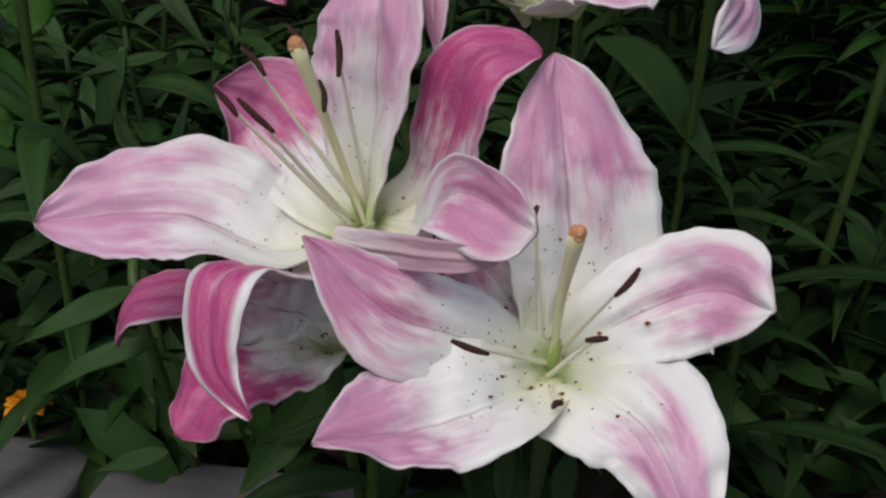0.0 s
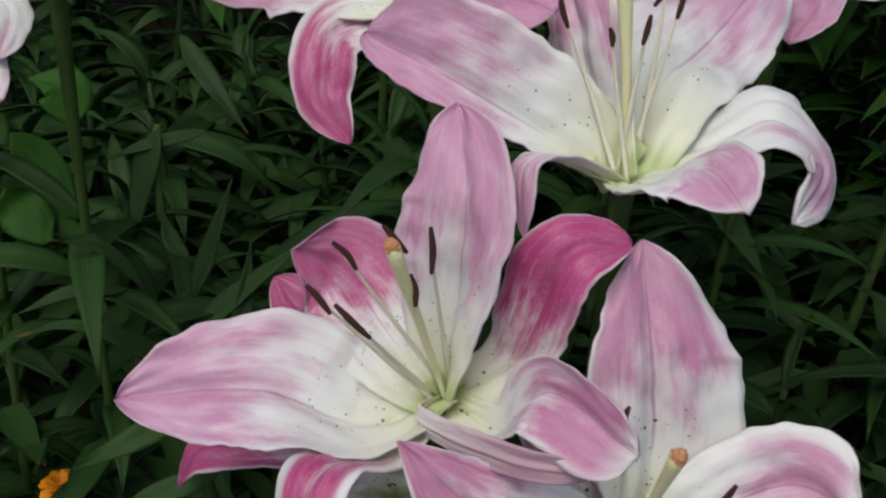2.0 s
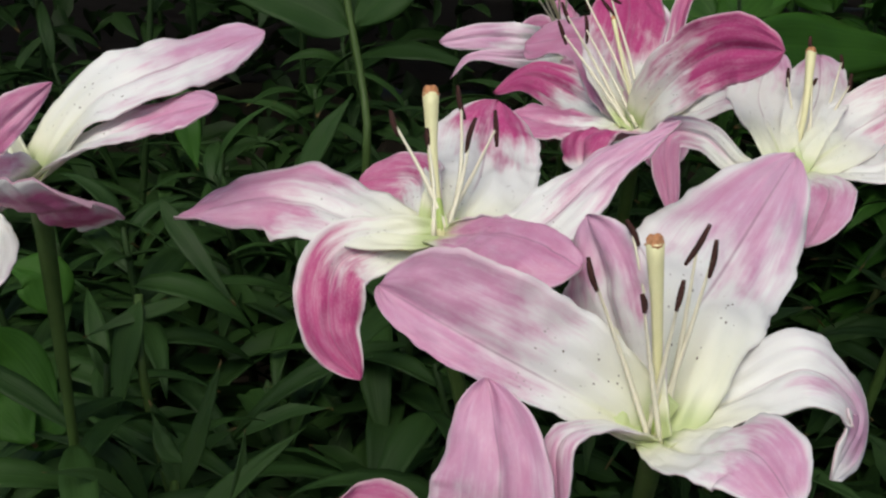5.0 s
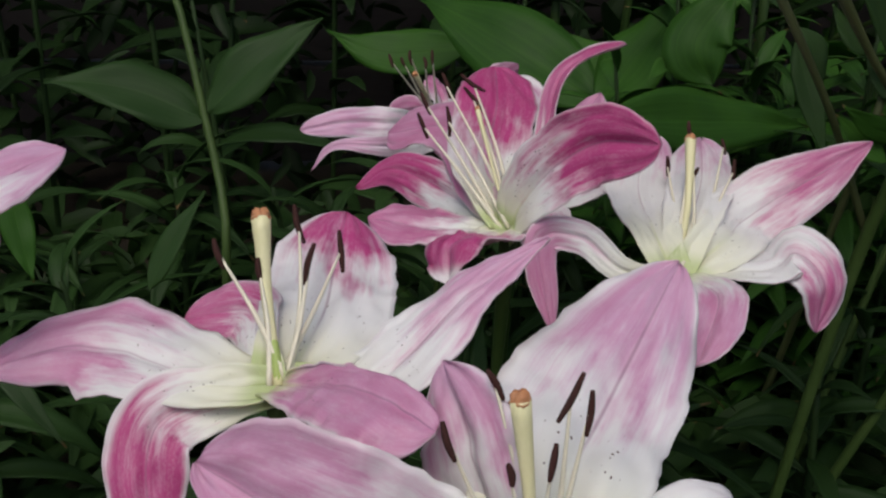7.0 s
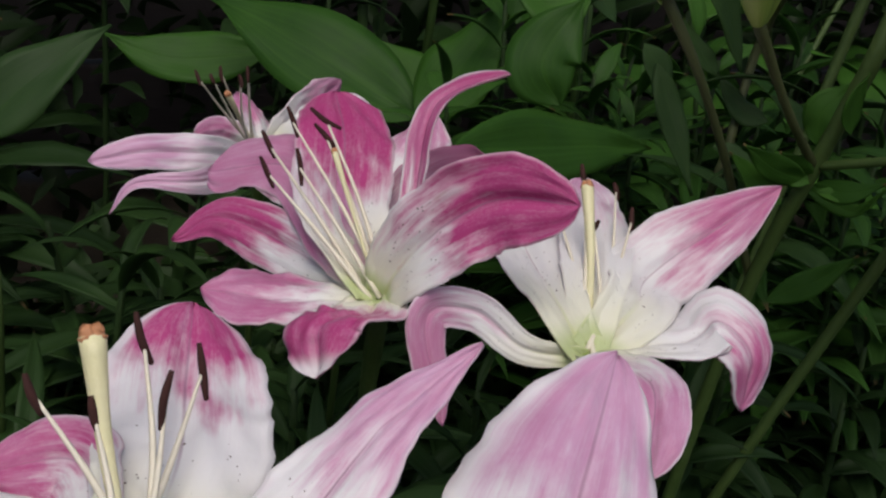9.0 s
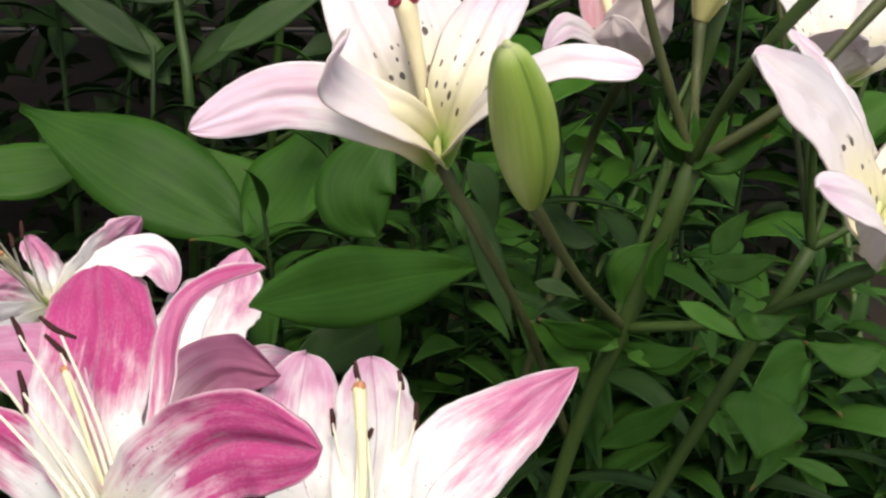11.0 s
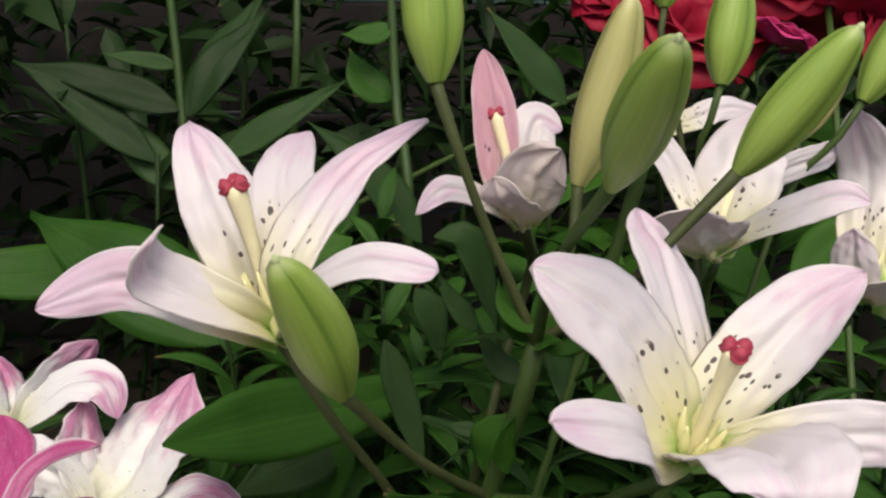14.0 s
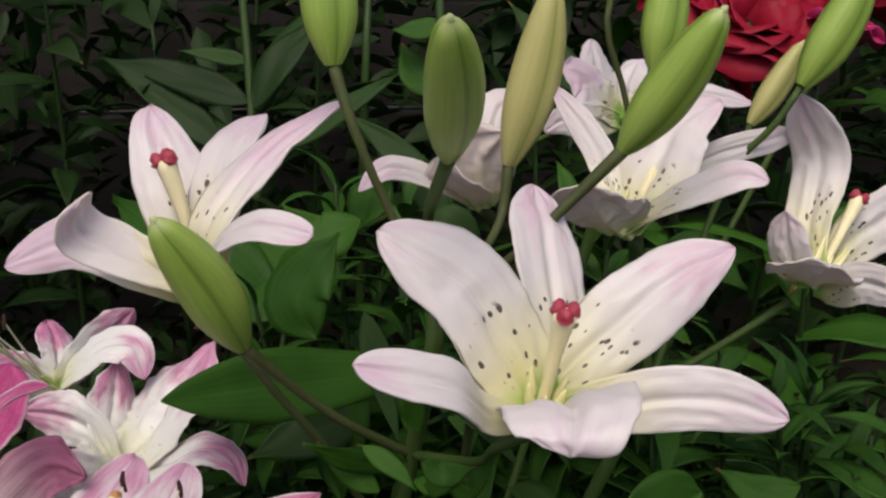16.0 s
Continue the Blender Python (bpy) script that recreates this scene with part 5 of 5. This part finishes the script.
PLANTS = {
    "behind": ("broad_leaved_plant", "tall plant with large dark green oval leaves", "plant"),
    "broad": ("broad_leaved_plant", "leafy plant with large smooth bright green leaves", "plant"),
    "tall": ("tall_plant", "tall green stalks with long pointed leaves", "plant"),
    "near": ("lily_stalk", "young lily stalk with long narrow green leaves", "plant"),
    "edge": ("lily_stalk", "young lily stalk with narrow leaves beside the paving", "plant"),
}
grown = {"lily": plant}
for key, points in PLANT_STEMS:
    foot = Vector(points[-1]) / 1000
    if key not in grown:
        name, words, category = PLANTS[key]
        grown[key] = thing(name, words, category, foot)
    at = grown[key].matrix_basis.translation
    link("stem", tube("stem", [Vector(p) / 1000 - at for p in points], (0.0032, 0.0042, 0.0048) if key == "tall" else (0.0022, 0.0028, 0.0034), M_STEM_LIT if key in ("broad", "tall") else M_STEM, 8, 20), grown[key])
for kind, key, points, side, width in LEAF_ROWS:
    base, mesh = blade(kind, points, side, width)
    link("leaf", mesh, grown[key], m=Matrix.Translation(base - grown[key].matrix_basis.translation))

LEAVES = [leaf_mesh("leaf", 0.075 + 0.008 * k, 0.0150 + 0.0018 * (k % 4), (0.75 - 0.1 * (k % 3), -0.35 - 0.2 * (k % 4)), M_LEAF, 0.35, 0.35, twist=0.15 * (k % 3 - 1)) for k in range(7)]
# lily leaves again, in the darker tone that stands for shade
NARROW = [leaf_mesh("leaf", 0.055 + 0.008 * k, 0.0115 + 0.0014 * (k % 4), (0.7 - 0.1 * (k % 3), -0.3 - 0.2 * (k % 4)), M_SHADELEAF, 0.35, 0.35, twist=0.15 * (k % 3 - 1)) for k in range(6)]
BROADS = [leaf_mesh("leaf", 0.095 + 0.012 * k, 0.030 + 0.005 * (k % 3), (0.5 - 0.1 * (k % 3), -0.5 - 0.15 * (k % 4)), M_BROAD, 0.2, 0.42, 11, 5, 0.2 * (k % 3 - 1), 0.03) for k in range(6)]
# small broad leaves with the shade of the back put into their colour
BROADS_SHADED = [leaf_mesh("leaf", 0.05 + 0.01 * k, 0.018 + 0.004 * (k % 3), (0.5 - 0.1 * (k % 3), -0.5 - 0.15 * (k % 4)), M_SHADELEAF, 0.2, 0.42, 7, 5, 0.2 * (k % 3 - 1), 0.03) for k in range(6)]


# leaves along the lilies' own stems, well below the blooms
for flower, pts in ROOTED:
    leafy = random.Random(round(flower.matrix_basis.translation.x * 1e4))
    pos, _ = spline(pts, 40)
    turn = leafy.uniform(0, 6.28)
    for p in pos:
        if p.z > -0.11 or flower.matrix_basis.translation.z + p.z < 0.03 or leafy.random() < 0.25:
            continue
        turn += 2.4 + leafy.uniform(-0.3, 0.3)
        size = leafy.uniform(0.65, 0.95)
        m = Matrix.Translation(p) @ Euler((leafy.uniform(-0.4, 0.4), leafy.uniform(-0.3, 0.25), turn)).to_matrix().to_4x4() @ Matrix.Diagonal((size, size, size, 1))
        link("leaf", leafy.choice(LEAVES), flower, "narrow dark green stem leaf", m)


def stalk(x, y, height, seed, label, group, blades, spacing=0.009, lean=(0, 0), scale=1.0, low=0.25, stem=0.0036, turn=2.4, up0=-0.1):
    rng = random.Random(seed)
    plant = thing("leafy_stalk", label, "plant", (x, y, 0), group)
    top = Vector((lean[0] * height, lean[1] * height, height))
    link("stem", tube("stem", [(0, 0, -0.01), top * 0.5 + Vector((0.004, 0, 0)), top], (stem, stem * 0.9, stem * 0.5), M_STALK, 7, 8), plant)
    z, a = height * low, rng.uniform(0, 6.28)
    while z < height:
        u = z / height
        size = scale * (1.05 - 0.45 * max(0, u - 0.75) / 0.25) * rng.uniform(0.8, 1.2)
        up = up0 + 0.75 * max(0, u - 0.8) / 0.2 + rng.uniform(-0.25, 0.25)
        m = Matrix.Translation(top * u) @ Euler((rng.uniform(-0.4, 0.4), -up, a)).to_matrix().to_4x4() @ Matrix.Diagonal((size, size, size, 1))
        link("leaf", rng.choice(blades), plant, m=m)
        a += turn + rng.uniform(-0.3, 0.3)
        z += spacing * rng.uniform(0.8, 1.3)
    return plant


rng = random.Random(5)
n = 0
for iy in range(8):
    for ix in range(11):
        x = -0.58 + ix * 0.112 + rng.uniform(-0.035, 0.035) + (0.05 if iy % 2 else 0)
        y = 0.40 + iy * 0.085 + rng.uniform(-0.03, 0.03)
        if x < 0.2 and y < 0.52 - 0.11 * (x + 0.17):
            continue
        h = 0.14 + 0.10 * (y - 0.38) + rng.uniform(-0.03, 0.03)
        # right of x 0.08 the stalks carry the shade-toned leaves
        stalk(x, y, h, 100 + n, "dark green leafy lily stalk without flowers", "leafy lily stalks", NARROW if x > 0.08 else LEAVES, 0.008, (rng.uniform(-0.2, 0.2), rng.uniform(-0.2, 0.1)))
        n += 1
LANCES = [leaf_mesh("leaf", 0.052 + 0.007 * k, 0.0135 + 0.002 * (k % 3), (0.8 - 0.15 * (k % 3), -0.2 - 0.25 * (k % 4)), M_MIDLEAF, 0.3, 0.4, twist=0.2 * (k % 3 - 1)) for k in range(6)]
for k in range(26):
    x, y = 0.17 + 0.40 * ((k * 0.618) % 1), 0.68 + 0.22 * ((k * 0.377 + 0.1) % 1)
    if x < 0.3 and y < 0.78:
        continue
    stalk(x, y, 0.27 + 0.10 * (y - 0.68) / 0.22 + rng.uniform(-0.05, 0.03), 900 + k, "green leafy stalk with short pointed leaves", "green leafy stalks", LANCES, 0.010, (rng.uniform(-0.2, 0.2), rng.uniform(-0.15, 0.1)), 1.0, 0.3, 0.0026)
# broad-leaved plants behind the lilies
for iy in range(4):
    for ix in range(11):
        x = -0.75 + ix * 0.17 + rng.uniform(-0.06, 0.06) + (0.08 if iy % 2 else 0)
        y = 0.92 + iy * 0.13 + rng.uniform(-0.04, 0.04)
        if -0.05 < x < 0.35 and y < 1.03:
            continue
        h = 0.36 + 0.30 * (y - 0.9) + rng.uniform(-0.05, 0.09)
        # shade-toned leaves left of x 0.25 and on every third plant
        stalk(x, y, h, 400 + n, "tall green broad-leaved garden plant stalk", "broad-leaved plants", BROADS if (ix + iy) % 3 and x > 0.25 else BROADS_SHADED, 0.026, (rng.uniform(-0.12, 0.12), rng.uniform(-0.12, 0.1)), 1.0, 0.3, 0.003, 1.57, 0.25)
        n += 1


# thicket in front of the boards, too dense to count, leaves coloured as shaded
def thicket(count, x0, x1, y0, y1, z0, z1, seed, mat):
    rng = random.Random(seed)
    verts, faces, corner = [], [], []
    for _ in range(count):
        at = Vector((rng.uniform(x0, x1), rng.uniform(y0, y1), z0 + (z1 - z0) * rng.random() ** 0.8))
        size, wide = rng.uniform(0.03, 0.075), rng.uniform(0.25, 0.5)
        m = Euler((rng.uniform(-0.8, 0.8), rng.uniform(-0.6, 0.9), rng.uniform(0, 6.28))).to_matrix()
        k = len(verts)
        shape = ((0, 0, 0), (0.3, -0.8, 0.06), (0.3, 0, -0.03), (0.3, 0.8, 0.06), (0.65, -0.75, 0.02), (0.65, 0, -0.06), (0.65, 0.75, 0.02), (1, 0, -0.18))
        verts += [at + m @ Vector((x * size, y * size * wide * 0.5, z * size)) for x, y, z in shape]
        for tri in ((0, 1, 2), (0, 2, 3), (1, 4, 5, 2), (2, 5, 6, 3), (4, 7, 5), (5, 7, 6)):
            faces.append(tuple(k + i for i in tri))
            corner += [(shape[i][0], 0.5 + shape[i][1] * 0.5) for i in tri]
    mesh = bpy.data.meshes.new("thicket")
    mesh.from_pydata([tuple(v) for v in verts], [], faces)
    mesh.materials.append(mat)
    mesh.uv_layers.new(name="along").data.foreach_set("uv", [c for xy in corner for c in xy])
    mesh.polygons.foreach_set("use_smooth", [True] * len(faces))
    return mesh


tagged(link("thicket", thicket(5200, -1.1, 1.6, 1.22, 1.55, 0.0, 0.62, 8, M_SHADELEAF)), "dense green leaves, coloured as shaded, in front of the boards", "foliage", kind="stuff")
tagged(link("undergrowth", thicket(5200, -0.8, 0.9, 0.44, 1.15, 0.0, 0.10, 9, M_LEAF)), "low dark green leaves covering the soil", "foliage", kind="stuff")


# ---- roses, marigold, paving ----
def rose(at, radius, seed, mat, label):
    """A full rose bloom of overlapping cupped petals."""
    rng = random.Random(seed)
    bloom = thing("rose_bloom", label, "rose", at, "red roses")
    for ring, (count, tilt, size) in enumerate(((3, 1.25, 0.5), (4, 1.0, 0.7), (5, 0.7, 0.9), (6, 0.35, 1.05))):
        for k in range(count):
            nu, nv = 8, 7
            rows, back = [], []
            for i in range(nu):
                u = i / (nu - 1)
                ang = tilt * (1 - 0.2 * u) - 0.9 * max(0, u - 0.75)
                r = radius * size * u
                half = radius * size * 0.75 * math.sin(math.pi * (0.12 + 0.62 * u)) * (1 if u < 0.9 else 0.85)
                row, far = [], []
                for j in range(nv):
                    v = 2 * j / (nv - 1) - 1
                    cup = half * 0.55 * v * v * math.cos(ang * 0.3) + radius * 0.03 * math.sin(5 * v + 3 * u + seed + k)
                    p = Vector((r * math.cos(ang) + 0.12 * radius - cup * math.sin(ang), half * v, r * math.sin(ang) + cup * math.cos(ang) * 0.6))
                    row.append(p)
                    far.append(p + Vector((math.sin(ang), 0, -math.cos(ang))) * 0.0007)
                rows.append(row[::-1])
                back.append(far[::-1])
            mesh = grid_mesh("petal", rows, [mat, mat], lambda i, j: (i / 7, j / 6), (), back)
            link("petal", mesh, bloom, m=Euler((rng.uniform(-0.15, 0.15), 0, 6.283 * k / count + ring * 0.7 + rng.uniform(-0.2, 0.2))).to_matrix().to_4x4())
    link("stalk", tube("stalk", [(0, 0, 0.002), (0.004, 0.01, -0.08), (0.01, 0.03, -at[2])], (0.003, 0.0025, 0.003), M_STEM, 7, 10), bloom)
    return bloom


ROSES = [(0.583, 1.049, 0.455, 0.055), (0.560, 1.068, 0.424, 0.040), (0.645, 1.008, 0.452, 0.026), (0.701, 1.022, 0.479, 0.050), (0.649, 1.098, 0.493, 0.050), (0.553, 1.097, 0.473, 0.040), (0.684, 1.068, 0.502, 0.045), (0.749, 1.017, 0.442, 0.040
)]
for k, (x, y, z, r) in enumerate(ROSES):
    ob = rose((x, y, z), r, k, M_ROSE_PINK if k == 2 else M_ROSE, "deep pink rosebud among the red roses" if k == 2 else "deep red full garden rose bloom")
    ob.rotation_euler = (0.7 + 0.3 * math.sin(k * 2.1), 0.3 * math.sin(k * 1.7), k)

marigold = thing("marigold", "small orange and yellow marigold beside the paving", "marigold", (-0.219, 0.473, 0.030)
)
for k in range(22):
    ring = k % 3
    a, r = k * 2.4, 0.004 + 0.0022 * ring
    m = Matrix.Translation((0, 0, 0.012)) @ Euler((0, -0.9 + 0.45 * ring, a)).to_matrix().to_4x4()
    link("petal", leaf_mesh("petal", 0.009 + 0.002 * ring, 0.007, (0.3, -0.3), M_MARIGOLD, 0.1, 0.7, 5, 5, 0, 0.08), marigold, m=m)
link("stalk", tube("stalk", [(0, 0, -0.06), (0.002, 0, -0.02), (0, 0, 0.01)], (0.0014, 0.0014, 0.002), M_STEM, 6, 6), marigold)


def slab(name, corners, z, depth):
    bm = bmesh.new()
    top = [bm.verts.new((x, y, z)) for x, y in corners]
    low = [bm.verts.new((x, y, z - depth)) for x, y in corners]
    bm.faces.new(top)
    bm.faces.new(low[::-1])
    for k in range(len(top)):
        q = (k + 1) % len(top)
        bm.faces.new((top[k], low[k], low[q], top[q]))
    bmesh.ops.recalc_face_normals(bm, faces=bm.faces)
    bmesh.ops.bevel(bm, geom=list(bm.edges), offset=0.005, segments=3, affect="EDGES", profile=0.5)
    mesh = bpy.data.meshes.new(name)
    bm.to_mesh(mesh)
    bm.free()
    mesh.materials.append(M_BOARD)
    return mesh


SLABS = [
    [(-0.571, 0.513), (-0.178, 0.471), (-0.225, 0.174), (-0.618, 0.217)],
    [(-0.169, 0.466), (0.185, 0.429), (0.138, 0.135), (-0.215, 0.173)],
    [(-0.973, 0.558), (-0.581, 0.512), (-0.628, 0.218), (-1.02, 0.261)],
]
paving = thing("pavement", "worn grey stone slabs along the flower bed", "pavement", kind="structure")
for corners in SLABS:
    link("slab", slab("slab", corners, 0.022, 0.04), paving)
